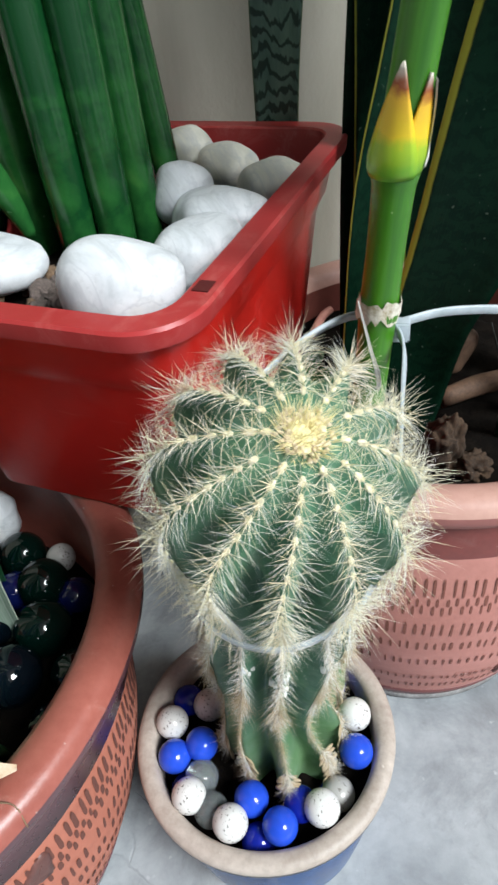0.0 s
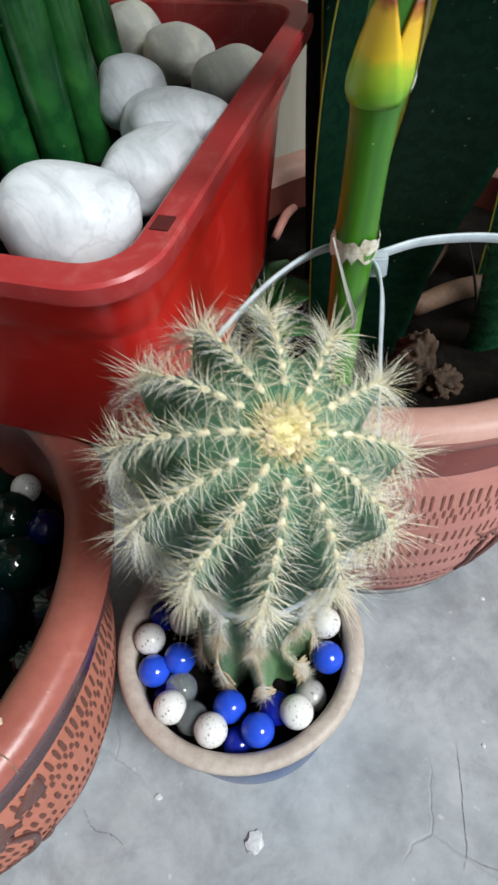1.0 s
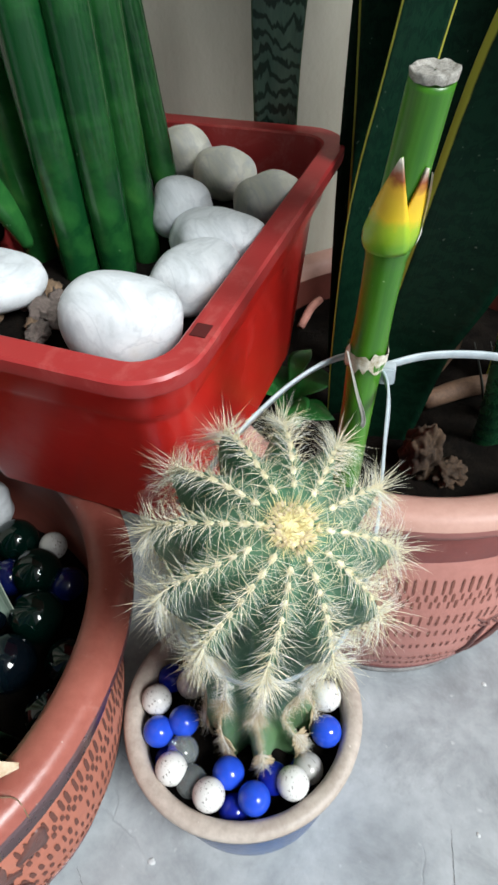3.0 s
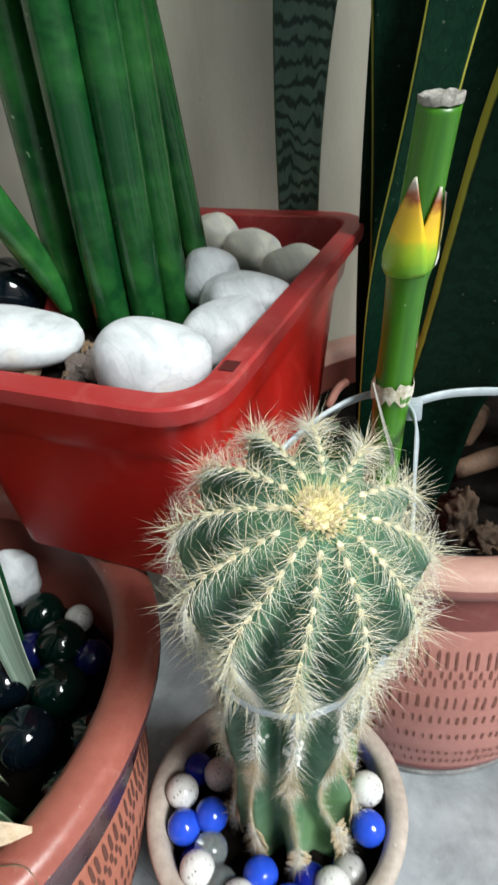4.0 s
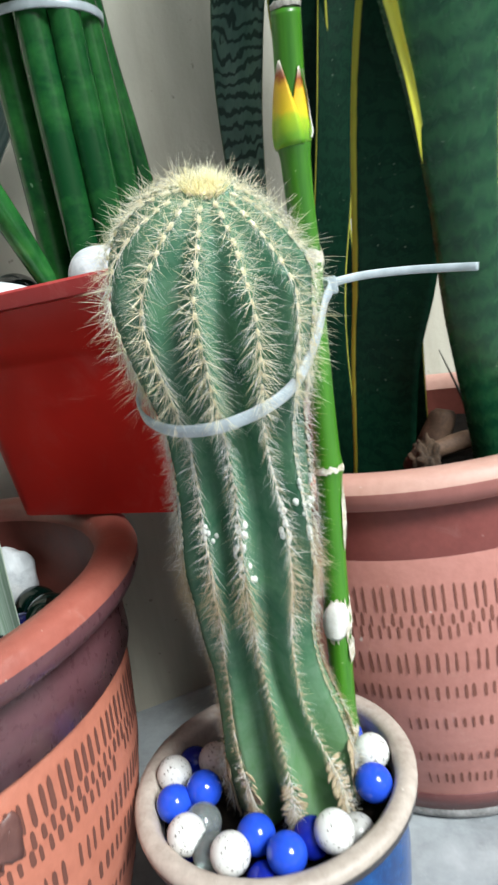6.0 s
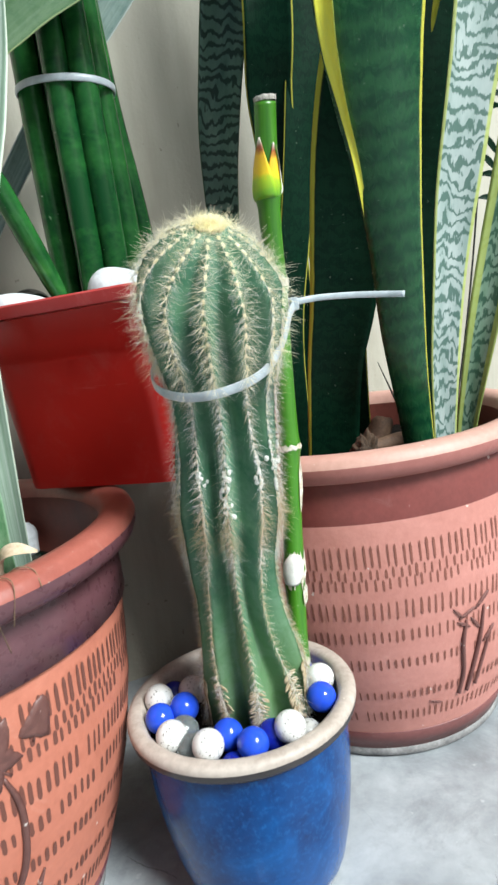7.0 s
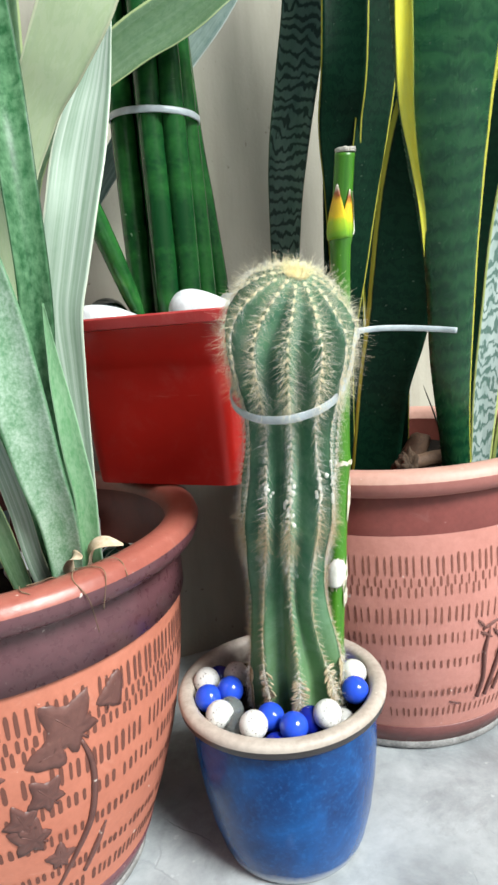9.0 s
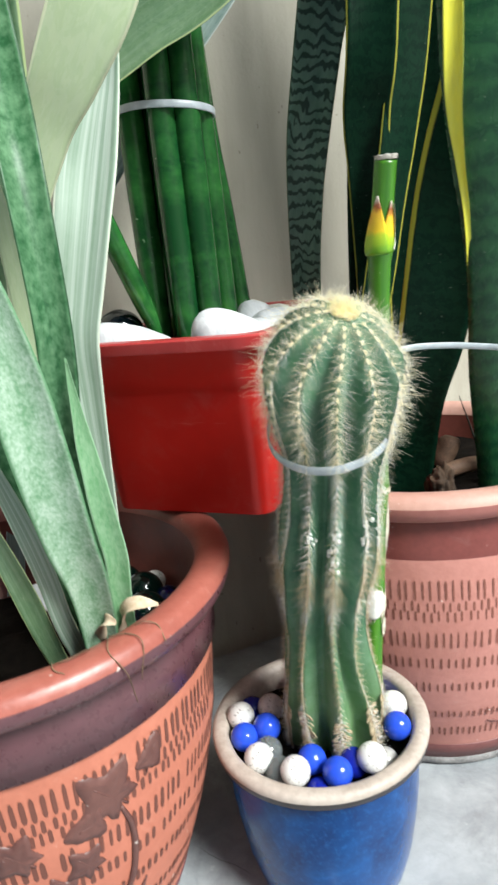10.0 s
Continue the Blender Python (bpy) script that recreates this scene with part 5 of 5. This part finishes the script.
for i, (a, h, s) in enumerate(((10, 0.03, 0.026), (100, 0.02, 0.024), (190, 0.035, 0.022), (280, 0.025, 0.026), (330, 0.012, 0.020), (60, 0.04, 0.018))):
    d = Vector((math.cos(radians(a)), math.sin(radians(a)), 0))
    o = Vector((0.056, 0.418, 0.262))
    rows = [(*(o + d * 0.002), 0.002), (*(o + d * 0.010 + Vector((0, 0, h * 0.7))), s * 0.5), (*(o + d * 0.022 + Vector((0, 0, h))), s), (*(o + d * 0.04 + Vector((0, 0, h * 0.9))), 0.001)]
    part("leaf", blade(rows, (-0.2, -0.2, 1), 0.0008, 0.15, 12, 7, 0, i), M_WEED, weed)

# ---- blue pot with the column cactus ----
BC = (0.015, 0.233)
bpot = thing("glazed_pot", (BC[0], BC[1], 0), "small round blue glazed pot with an unglazed lip", "flower pot")
part("body", lathe([(0.001, 0.002), (0.052, 0.0), (0.0575, 0.0015), (0.0595, 0.004), (0.0628, 0.012), (0.0686, 0.035), (0.0732, 0.065), (0.0758, 0.09), (0.0764, 0.11), (0.0760, 0.1285)], (*BC, 0), 80, 0.003), M_GLAZE, bpot, "glossy mottled blue glaze")
part("ring", lathe([(0.0760, 0.1285), (0.0758, 0.1345), (0.0838, 0.1350), (0.0852, 0.1365), (0.0860, 0.1415)], (*BC, 0), 80, 0.003), M_DARKRING, bpot, "dark line under the lip")
part("lip", lathe([(0.0860, 0.1415), (0.0861, 0.1437), (0.0848, 0.1463), (0.0815, 0.1475), (0.0770, 0.1475), (0.0740, 0.1455), (0.0728, 0.142), (0.0722, 0.13), (0.071, 0.118)], (*BC, 0), 80, 0.003), M_BISQUE, bpot, "bare sandy beige lip")
soil("soil", BC, 0.0715, 0.126, 3, "dark soil in the blue pot")
G2 = "balls round the cactus"
WH, BL, DB, CL = "speckled white glass ball beside the cactus", "shiny blue glass ball beside the cactus", "deep blue glass ball beside the cactus", "clear glass ball beside the cactus"
for x, y, z, mt, lab in ((-0.045, 0.218, 0.1435, M_BLUE, BL), (-0.027, 0.224, 0.146, M_BLUE, BL), (0.023, 0.173, 0.1445, M_BLUE, BL), (0.074, 0.216, 0.1435, M_BLUE, BL), (-0.0335, 0.192, 0.1455, M_WHITEBALL, WH), (-0.007, 0.175, 0.1465, M_WHITEBALL, WH),
                         (0.049, 0.181, 0.1475, M_WHITEBALL, WH), (-0.048, 0.240, 0.146, M_WHITEBALL, WH), (0.076, 0.241, 0.1435, M_WHITEBALL, WH), (0.0055, 0.190, 0.142, M_BLUE, BL), (0.036, 0.187, 0.139, M_DEEPBLUE, DB), (0.060, 0.196, 0.129, M_SHADEDWHITE, WH),
                         (-0.020, 0.186, 0.138, M_CLEAR, CL), (-0.027, 0.206, 0.139, M_CLEAR, CL), (-0.024, 0.254, 0.141, M_WHITEBALL, WH), (0.009, 0.170, 0.130, M_DEEPBLUE, DB), (-0.040, 0.262, 0.134, M_DEEPBLUE, DB), (0.062, 0.268, 0.136, M_BLUE, BL), (0.0, 0.288, 0.138, M_WHITEBALL, WH), (0.024, 0.292, 0.136, M_BLUE, BL), (-0.038, 0.204, 0.126, M_DEEPBLUE, DB), (0.058, 0.196, 0.126, M_DEEPBLUE, DB)):
    ball((x, y, z), 0.0110, mt, lab, G2)

# cactus: an axis that leans forward, ribbed round it
AXIS = ((0.029, 0.236, 0.118), (0.0285, 0.232, 0.16), (0.0265, 0.222, 0.21), (0.0275, 0.211, 0.26), (0.0315, 0.200, 0.305), (0.036, 0.190, 0.345), (0.039, 0.180, 0.385), (0.0405, 0.171, 0.42), (0.0425, 0.161, 0.447), (0.048, 0.1475, 0.470))
HIGH = (0.118, 0.16, 0.18, 0.20, 0.235, 0.265, 0.30, 0.33, 0.36, 0.378, 0.40, 0.42, 0.438, 0.448, 0.456, 0.462, 0.467, 0.470)
WIDE = (0.0385, 0.0390, 0.0372, 0.0340, 0.0298, 0.0302, 0.0335, 0.0330, 0.031, 0.0315, 0.0365, 0.0405, 0.0415, 0.0385, 0.0330, 0.0255, 0.016, 0.005)
RIBS = 12
AX = [Vector(p) for p in curve_points(AXIS, 201)]


def axis_at(s):
    f = max(0.0, min(1.0, s)) * 200
    k = min(int(f), 199)
    p = AX[k].lerp(AX[k + 1], f - k)
    t = (AX[min(k + 3, 200)] - AX[max(k - 3, 0)]).normalized()
    x = (Vector((1, 0, 0)) - t * t.x).normalized()
    return p, t, x, t.cross(x)


def cactus_radius(s):
    return float(np.interp(axis_at(s)[0].z, HIGH, WIDE))


def rib_twist(s):
    return 0.06 * math.sin(s * 5.0) - 0.03 + 0.035 * math.sin(s * 17) * (1 - s)


def cactus_point(s, a, grow=1.0):
    """a in ribs: whole numbers are ridges."""
    p, t, x, y = axis_at(s)
    deep = float(np.interp(s, (0, 0.3, 0.6, 0.8, 1.0), (0.36, 0.42, 0.36, 0.36, 0.26)))
    ridge = 1 - abs(math.sin(math.pi * a)) ** float(np.interp(s, (0.55, 0.75), (1.55, 1.2)))
    r = cactus_radius(s) * (1 - deep * (1 - ridge))
    r *= 1 + (0.035 * math.sin(a * 2.1 + 1.0) + 0.030 * math.sin(s * 23 + a * 2.6)) * (1 - s) + 0.035 * noise.noise(Vector((a, s * 14, 3))) * (1.2 - s)
    w = 2 * math.pi * a / RIBS + rib_twist(s)
    w += float(np.interp(s, (0.0, 0.15, 0.4, 0.66), (0.38, 0.36, 0.20, 0.0))) * math.sin(2 * math.pi * (a - 9) / RIBS)
    w += float(np.interp(s, (0.0, 0.5, 0.68), (0.075, 0.055, 0.0))) * math.sin(13 * s + 2 * math.pi * 5 * a / RIBS)
    return p + (x * math.cos(w) + y * math.sin(w)) * r * grow


cactus = thing("column_cactus", (0.026, 0.236, 0.12), "ribbed green column cactus with pale yellow spines and swollen head", "cactus")
bm = bmesh.new()
SS = list(np.linspace(0, 0.88, 70)) + list(np.linspace(0.89, 1.0, 40))
skin(bm, [[cactus_point(s, j / 10) for j in range(RIBS * 10)] for s in SS], caps=True)
part("stem", bm, M_CACTUS, cactus, "ribbed green stem")


def ridge_frame(s, rib):
    p = cactus_point(s, rib)
    along = (cactus_point(min(s + 0.012, 1), rib) - cactus_point(max(s - 0.012, 0), rib)).normalized()
    ax = axis_at(s)[0]
    out = (p - ax)
    out = (out - along * out.dot(along)).normalized()
    return p, out, along, along.cross(out)


def needle(vs, fs, base, way, length, rad, bend):
    """A thin three-sided spine that droops a little."""
    way = way.normalized()
    a = way.orthogonal().normalized()
    b = way.cross(a)
    i = len(vs)
    mid = base + way * length * 0.55
    tip = base + way * length + bend * length
    for c, r in ((base, rad), (mid, rad * 0.75)):
        for k in range(3):
            w = 2.094 * k
            vs.append(c + (a * math.cos(w) + b * math.sin(w)) * r)
    vs.append(tip)
    for k in range(3):
        j = (k + 1) % 3
        fs.append((i + k, i + j, i + 3 + j, i + 3 + k))
        fs.append((i + 3 + k, i + 3 + j, i + 6))


def mesh_part(name, vs, fs, material, parent, label):
    o = ORIGIN[parent.name]
    me = bpy.data.meshes.new(name)
    me.from_pydata([tuple(v - o) for v in vs], [], fs)
    me.materials.append(material)
    ob = new(name, me)
    ob.parent = parent
    ORIGIN[ob.name] = o
    return finish(tagged(ob, label, kind="stuff"))


rnd = random.Random(11)
young, old, wool, scales, cork = ([], []), ([], []), bmesh.new(), bmesh.new(), bmesh.new()
fine = ([], [])
tufts, beads = [], []
for rib in range(RIBS):
    s = 0.02 + rnd.uniform(0, 0.01)
    while s < 0.994:
        head = s > 0.69
        p, out, along, side = ridge_frame(s, rib)
        top = float(np.interp(s, (0.88, 0.985), (0, 1)))
        under = float(np.interp(s, (0.69, 0.84), (1, 0)))
        shag = math.exp(-((p.z - 0.295) / 0.020) ** 2) + 0.3 * math.exp(-((p.z - 0.145) / 0.020) ** 2)
        bare = float(np.interp(p.z, (0.17, 0.19, 0.245, 0.275), (0, 1, 1, 0)))
        mine = ([], []) if head and len(tufts) < 290 else None
        if head:
            n = 19 + int(11 * under)
        else:
            n = int(22 - 7 * bare + 12 * shag)
        for k in range(n):
            w = 2 * math.pi * (k + rnd.uniform(-0.45, 0.45)) / n
            lift = rnd.uniform(0.05, 0.65) if head else rnd.uniform(0.12, 0.8)
            way = out * lift + (side * math.cos(w) + along * math.sin(w)) * rnd.uniform(0.75, 1.0)
            way = way - along * (0.30 + 0.85 * under) if head else way - along * rnd.uniform(0.6, 1.3)
            ln = rnd.uniform(0.0085, 0.0155) if head else rnd.uniform(0.0050, 0.0105) * (1 + 0.55 * shag) * (1 - 0.3 * bare)
            ln *= 1 - 0.25 * top
            rad = rnd.uniform(0.00006, 0.00010) if head else rnd.uniform(0.00006, 0.00010)
            tan = rnd.random() < 0.15 + 0.8 * min(1, shag) + 0.7 * bare
            vs, fs = mine if mine else young if head else old if tan else fine
            needle(vs, fs, p + out * 0.0004 + along * rnd.uniform(-0.001, 0.001), way, ln, rad, Vector((0, 0, -0.10)) + side * rnd.uniform(-0.14, 0.14))
        if head and top < 0.9:
            for k in range(9):
                sd = rnd.choice((-1, 1))
                way = side * sd * rnd.uniform(0.6, 1.0) + out * rnd.uniform(0.15, 0.5) - along * rnd.uniform(0.0, 0.9 + 0.5 * under)
                needle(*fine, p + along * rnd.uniform(-0.002, 0.002), way, rnd.uniform(0.011, 0.019) * (1 - 0.4 * top), 0.000055, Vector((0, 0, -0.12)) - out * 0.18)
        for k in range(3 if head else 1):
            way = out + side * rnd.uniform(-0.5, 0.5) + along * rnd.uniform(-0.6, 0.2)
            needle(*(mine or (young if head else old)), p, way, rnd.uniform(0.011, 0.018) * (1 if head else 0.65 * (1 - 0.6 * bare)) * (1 - 0.3 * top), 0.00010, Vector((0, 0, -0.05)))
        m = Matrix.Translation(p + out * 0.0001)
        rot = Matrix((side, along, out)).transposed().to_4x4()
        sz = rnd.uniform(0.00070, 0.0009) + 0.0003 * top if head else rnd.uniform(0.0005, 0.0007) * (1 - 0.4 * bare)
        bead = m @ rot @ Matrix.Diagonal((sz, sz * rnd.uniform(1.5, 2.1), sz * 0.7, 1))
        if mine:
            tufts.append(mine)
            beads.append(bead)
        else:
            bmesh.ops.create_icosphere(wool, subdivisions=1, radius=1.0, matrix=bead)
        if p.z < 0.172 and not head:
            for k in range(13):
                sd = rnd.choice((-1, -1, 1))
                q = p + side * sd * rnd.uniform(0.0004, 0.0056) - out * 0.0004 + along * rnd.uniform(-0.0022, 0.0022)
                r = rnd.uniform(0.0005, 0.0012)
                lean = Matrix((side * sd - along * 0.5, along + side * sd * 0.5, out)).transposed().to_4x4()
                bmesh.ops.create_icosphere(cork, subdivisions=1, radius=1.0, matrix=Matrix.Translation(q) @ lean @ Matrix.Diagonal((r * 2.9, r * 0.55, r * 0.8, 1)))
        gap = (0.0060 - 0.0012 * top if head else 0.0052) * rnd.uniform(0.88, 1.12)
        while s < 1 and (cactus_point(s, rib) - p).length < gap:
            s += 0.0006
mesh_part("fine_hair", *fine, M_HAIR, cactus, "short whitish hairs along the ridges")
mesh_part("bristle", *young, M_SPINE, cactus, "pale straw-yellow radiating spines")
part("lower_areole", wool, M_WOOL, cactus, "small woolly cream areoles along the ridges", kind="stuff")
bead_bm = bmesh.new()
bmesh.ops.create_icosphere(bead_bm, subdivisions=1, radius=1.0)
bead_me = bpy.data.meshes.new("areole")
bead_bm.to_mesh(bead_me)
bead_me.materials.append(M_WOOL)
for p in bead_me.polygons:
    p.use_smooth = True
for (tv, tf), bead in zip(tufts, beads):
    tuft = mesh_part("spine_tuft", tv, tf, M_SPINE, cactus, "")
    del tuft["kind"]
    ob = new("areole", bead_me)
    ob.parent = tuft
    ob.matrix_local = Matrix.Translation(-ORIGIN[cactus.name]) @ bead
vs, fs = [], []
ctr, t, x, y = axis_at(1.0)
for k in range(560):
    w, q = rnd.uniform(0, 6.283), 0.0066 * math.sqrt(rnd.random())
    d = x * math.cos(w) + y * math.sin(w)
    rim = min(1.0, max(0.0, (q - 0.0035) / 0.003))
    way = t + d * (0.10 + 0.75 * rim + rnd.uniform(-0.25, 0.25)) + t.cross(d) * rnd.uniform(-0.35, 0.35)
    ln = rnd.uniform(0.0055, 0.0100) * (1 - rim) + rnd.uniform(0.0050, 0.0110) * rim
    needle(vs, fs, ctr + d * q - t * (0.0012 + 18 * q * q), way, ln, rnd.uniform(0.00007, 0.00012), Vector((0, 0, 0)))
mesh_part("crown", vs, fs, M_CROWN, cactus, "tuft of yellow wool at the top")
vs, fs = [], []
for q in (0.0056, 0.0046, 0.0034, 0.0018, 0.0):
    for k in range(20):
        d = x * math.cos(k * math.pi / 10) + y * math.sin(k * math.pi / 10)
        vs.append(ctr + d * q * (1 + 0.12 * math.sin(k * 2.3)) + t * (0.0006 - 17 * q * q + 0.0006 * noise.noise(d * q * 900)))
for r in range(4):
    for k in range(20):
        h = (k + 1) % 20
        fs.append((r * 20 + k, r * 20 + h, r * 20 + 20 + h, r * 20 + 20 + k))
mesh_part("crown_disc", vs, fs, M_DISC, cactus, "yellow woolly disc at the top")
felt = bmesh.new()
for k in range(110):
    w = rnd.uniform(0, 6.283)
    d = x * math.cos(w) + y * math.sin(w)
    q = rnd.uniform(0.0040, 0.0078)
    r = rnd.uniform(0.0004, 0.0008)
    bmesh.ops.create_icosphere(felt, subdivisions=1, radius=1.0, matrix=Matrix.Translation(ctr + d * q + t * (0.0007 - 20 * q * q)) @ Matrix.Rotation(w, 4, "Z") @ Matrix.Diagonal((r * 1.5, r, r * 0.8, 1)))
part("crown_felt", felt, M_PEACH, cactus, "ring of peach-coloured felt round the top", kind="stuff")
for s0, rib0 in ((0.50, 8.9), (0.53, 9.0), (0.52, 9.95), (0.55, 10.0), (0.50, 11.0), (0.56, 11.05), (0.47, 9.1), (0.51, 11.9), (0.55, 12.0), (0.53, 8.1)):
    for k in range(7):
        s, a = s0 + rnd.gauss(0, 0.012), rib0 + rnd.gauss(0, 0.09)
        p = cactus_point(s, a, 1.01)
        r = rnd.uniform(0.0006, 0.0018)
        bmesh.ops.create_icosphere(scales, subdivisions=1, radius=1.0, matrix=Matrix.Translation(p) @ Matrix.Diagonal((r, r * 0.8, r * 1.3, 1)))
part("waxy_scale", scales, M_SCALE, cactus, "white waxy specks on the ribs", kind="stuff")
for k in range(200):
    p = cactus_point(rnd.gauss(0.085, 0.03), 8 + rnd.gauss(-0.05, 0.06), 1.0)
    out = (p - axis_at(0.115)[0]).normalized()
    needle(*old, p, out + Vector((rnd.uniform(-0.7, 0.7), rnd.uniform(-0.7, 0.7), rnd.uniform(-0.8, 0.4))), rnd.uniform(0.003, 0.008), 0.00009, Vector((0, 0, -0.1)))
mesh_part("old_bristle", *old, M_SPINE_OLD, cactus, "brownish bristles on the lower ribs")
part("corky_bark", cork, M_CORK, cactus, "tan corky scars near the base", kind="stuff")

# ---- cane stake ----
stake = thing("cane_stake", (0.058, 0.262, 0.126), "green jointed cane stake tied behind the cactus", "stake")


CANE_Z = (0.118, 0.2265, 0.320, 0.437, 0.4965, 0.5565)
CANE_X = (0.0600, 0.0695, 0.0790, 0.0855, 0.0882, 0.0941)
CANE_Y = (0.2600, 0.2630, 0.2690, 0.2655, 0.2570, 0.2476)


def cane_at(z):
    """The cane's axis, with a slight kink at each joint."""
    return Vector((float(np.interp(z, CANE_Z, CANE_X)), float(np.interp(z, CANE_Z, CANE_Y)), z))


bm = bmesh.new()
NODES = (0.150, 0.2265, 0.320, 0.437, 0.4975)
rows = []
for z in np.linspace(0.118, 0.5542, 90):
    r = 0.0074 - 0.0004 * (z - 0.3)
    for k in NODES:
        r += 0.0011 * math.exp(-((z - k) / 0.004) ** 2) + 0.0006 * math.exp(-((z - k) / 0.02) ** 2)
    rows.append((*cane_at(z), r))
tube(bm, rows, 180, 28, caps=True)
part("cane", bm, M_CANE, stake, "glossy green cane")
bm = bmesh.new()
a, up = cane_at(0.5565), (cane_at(0.56) - cane_at(0.5)).normalized()
rings = []
for rr, h in ((0.0072, -0.0026), (0.0076, -0.0004), (0.0075, 0.0005), (0.0067, 0.0004), (0.0056, -0.0007), (0.0040, 0.0000), (0.0022, -0.0006), (0.0005, -0.0003)):
    rings.append([a + Vector((rr * math.cos(w), rr * math.sin(w), h + 0.0006 * noise.noise(Vector((math.cos(w) * 4, math.sin(w) * 4, rr * 700))))) for w in (2 * math.pi * j / 26 for j in range(26))])
skin(bm, rings, caps=False)
part("cut_end", bm, M_CUT, stake, "rough greyish white cut end")
bm = bmesh.new()


def bract(w0, span, z0, z1, lean):
    rings = []
    n = 18
    for i in range(n):
        f = i / (n - 1)
        half = span * (1 - f ** 1.25) + 0.03
        c = cane_at(z0 + (z1 - z0) * f)
        r = float(np.interp(f, (0, 0.06, 0.2, 0.4, 1.0), (0.0088, 0.0097, 0.0102, 0.0096, 0.0090))) + lean
        ring = []
        for j in range(9):
            w = w0 + half * (-1 + j / 4)
            ring.append(c + Vector((r * math.cos(w), r * math.sin(w), 0)))
        for j in range(8, -1, -1):
            w = w0 + half * (-1 + j / 4)
            ring.append(c + Vector(((r - 0.0012) * math.cos(w), (r - 0.0012) * math.sin(w), 0)))
        rings.append(ring)
    skin(bm, rings, uvs=lambda i, j: (j / 18, i / (n - 1)))


bract(radians(236), 1.15, 0.4950, 0.5325, 0.0006)
bract(radians(300), 0.85, 0.4950, 0.5285, -0.0002)
part("bud_sheath", bm, M_SHEATH, stake, "yellow and red pointed bud sheath")
pr = random.Random(3)
for zc, w0, span, hh in ((0.4385, radians(250), 2.2, 0.009), (0.2265, radians(300), 1.5, 0.020), (0.320, radians(270), 1.6, 0.004), (0.150, radians(260), 1.2, 0.006), (0.205, radians(330), 0.4, 0.012), (0.29, radians(338), 0.35, 0.03)):
    bm = bmesh.new()
    top, low = [], []
    for j in range(22):
        w = w0 + span * (-1 + 2 * j / 21)
        for lst, sg in ((top, 1), (low, -1)):
            z = zc + sg * hh * (0.5 + pr.uniform(-0.34, 0.30))
            c = cane_at(z)
            r = 0.0094 if abs(z - zc) < 0.006 else 0.0084
            lst.append(c + Vector((r * math.cos(w), r * math.sin(w), 0)))
    skin(bm, [top, low], closed=False, caps=False)
    part("leaf_scar", bm, M_PAPER, stake, "torn papery white leaf scar")
rows = []
for z, w, wide in ((0.4975, 334, 0.0026), (0.5005, 338, 0.0040), (0.504, 337, 0.0030), (0.511, 330, 0.0022), (0.519, 320, 0.0018), (0.527, 308, 0.0012)):
    rows.append((*(cane_at(z) + Vector((0.0096 * math.cos(radians(w)), 0.0096 * math.sin(radians(w)), 0))), wide))
part("dry_strip", blade(rows, (0.8, -0.6, 0), 0.0005, 0.25, 26, 5, 0.0006, 5), M_FLAP, stake, "white dried sheath edge")
c0 = cane_at(0.2265)
part("sheath_flap", blade(((c0.x - 0.003, c0.y - 0.0098, 0.2160, 0.012), (c0.x - 0.0015, c0.y - 0.0108, 0.2245, 0.016), (c0.x + 0.0005, c0.y - 0.0112, 0.2340, 0.0145), (c0.x + 0.002, c0.y - 0.0102, 0.2400, 0.006)), (0.1, -1, 0), 0.0006, -0.3, 14, 7), M_FLAP, stake, "dry white sheath flap")
j0, j1 = cane_at(0.441) + Vector((-0.0095, -0.006, 0.004)), cane_at(0.405) + Vector((0.002, -0.0095, 0))
part("peel", blade(((*j0, 0.0006), (*(j0.lerp(j1, 0.5) + Vector((0, -0.002, 0))), 0.0014), (*j1, 0.0022), (*cane_at(0.388), 0.001)), (-0.3, -1, 0), 0.0005, 0.2, 14, 5), M_FLAP, stake, "pale peeling strip")

# ---- cable tie round cactus and cane ----
J = Vector((0.0965, 0.2735, 0.4245))
loop = [(0.0955, 0.262, 0.4235), (0.0900, 0.228, 0.4175), (0.0805, 0.184, 0.403), (0.066, 0.155, 0.389), (0.042, 0.142, 0.3825), (0.018, 0.147, 0.3825), (0.002, 0.166, 0.389), (0.001, 0.194, 0.400), (0.018, 0.226, 0.414), (0.045, 0.253, 0.426), (0.068, 0.2715, 0.4290), (0.085, 0.2770, 0.4275)]
mid = sum((Vector(p) for p in loop), Vector()) / len(loop)
tie = thing("cable_tie", J, "translucent white cable tie binding the cactus to the cane", "cable tie", "cable ties")
part("strap", strap(loop, lambda q: q - mid, 0.0056, 0.0012, 70, True), M_TIE, tie)
part("tail", strap([J, (0.116, 0.2785, 0.4252), (0.140, 0.2800, 0.4235), (0.162, 0.2770, 0.4208), (0.178, 0.2725, 0.4185)], lambda q: (0.1, -1, -0.15), 0.0046, 0.0012, 30), M_TIE, tie, "free end of the tie sticking out")
bm = box(bmesh.new(), (-0.0042, -0.0032, -0.0048), (0.0042, 0.0032, 0.0048))
bmesh.ops.bevel(bm, geom=bm.edges[:], offset=0.0008, segments=2, affect="EDGES")
part("lock", placed(bm, J + Vector((-0.0005, -0.004, -0.001)), 0, 0, -10), M_TIE, tie, "small square lock head", smooth=False)
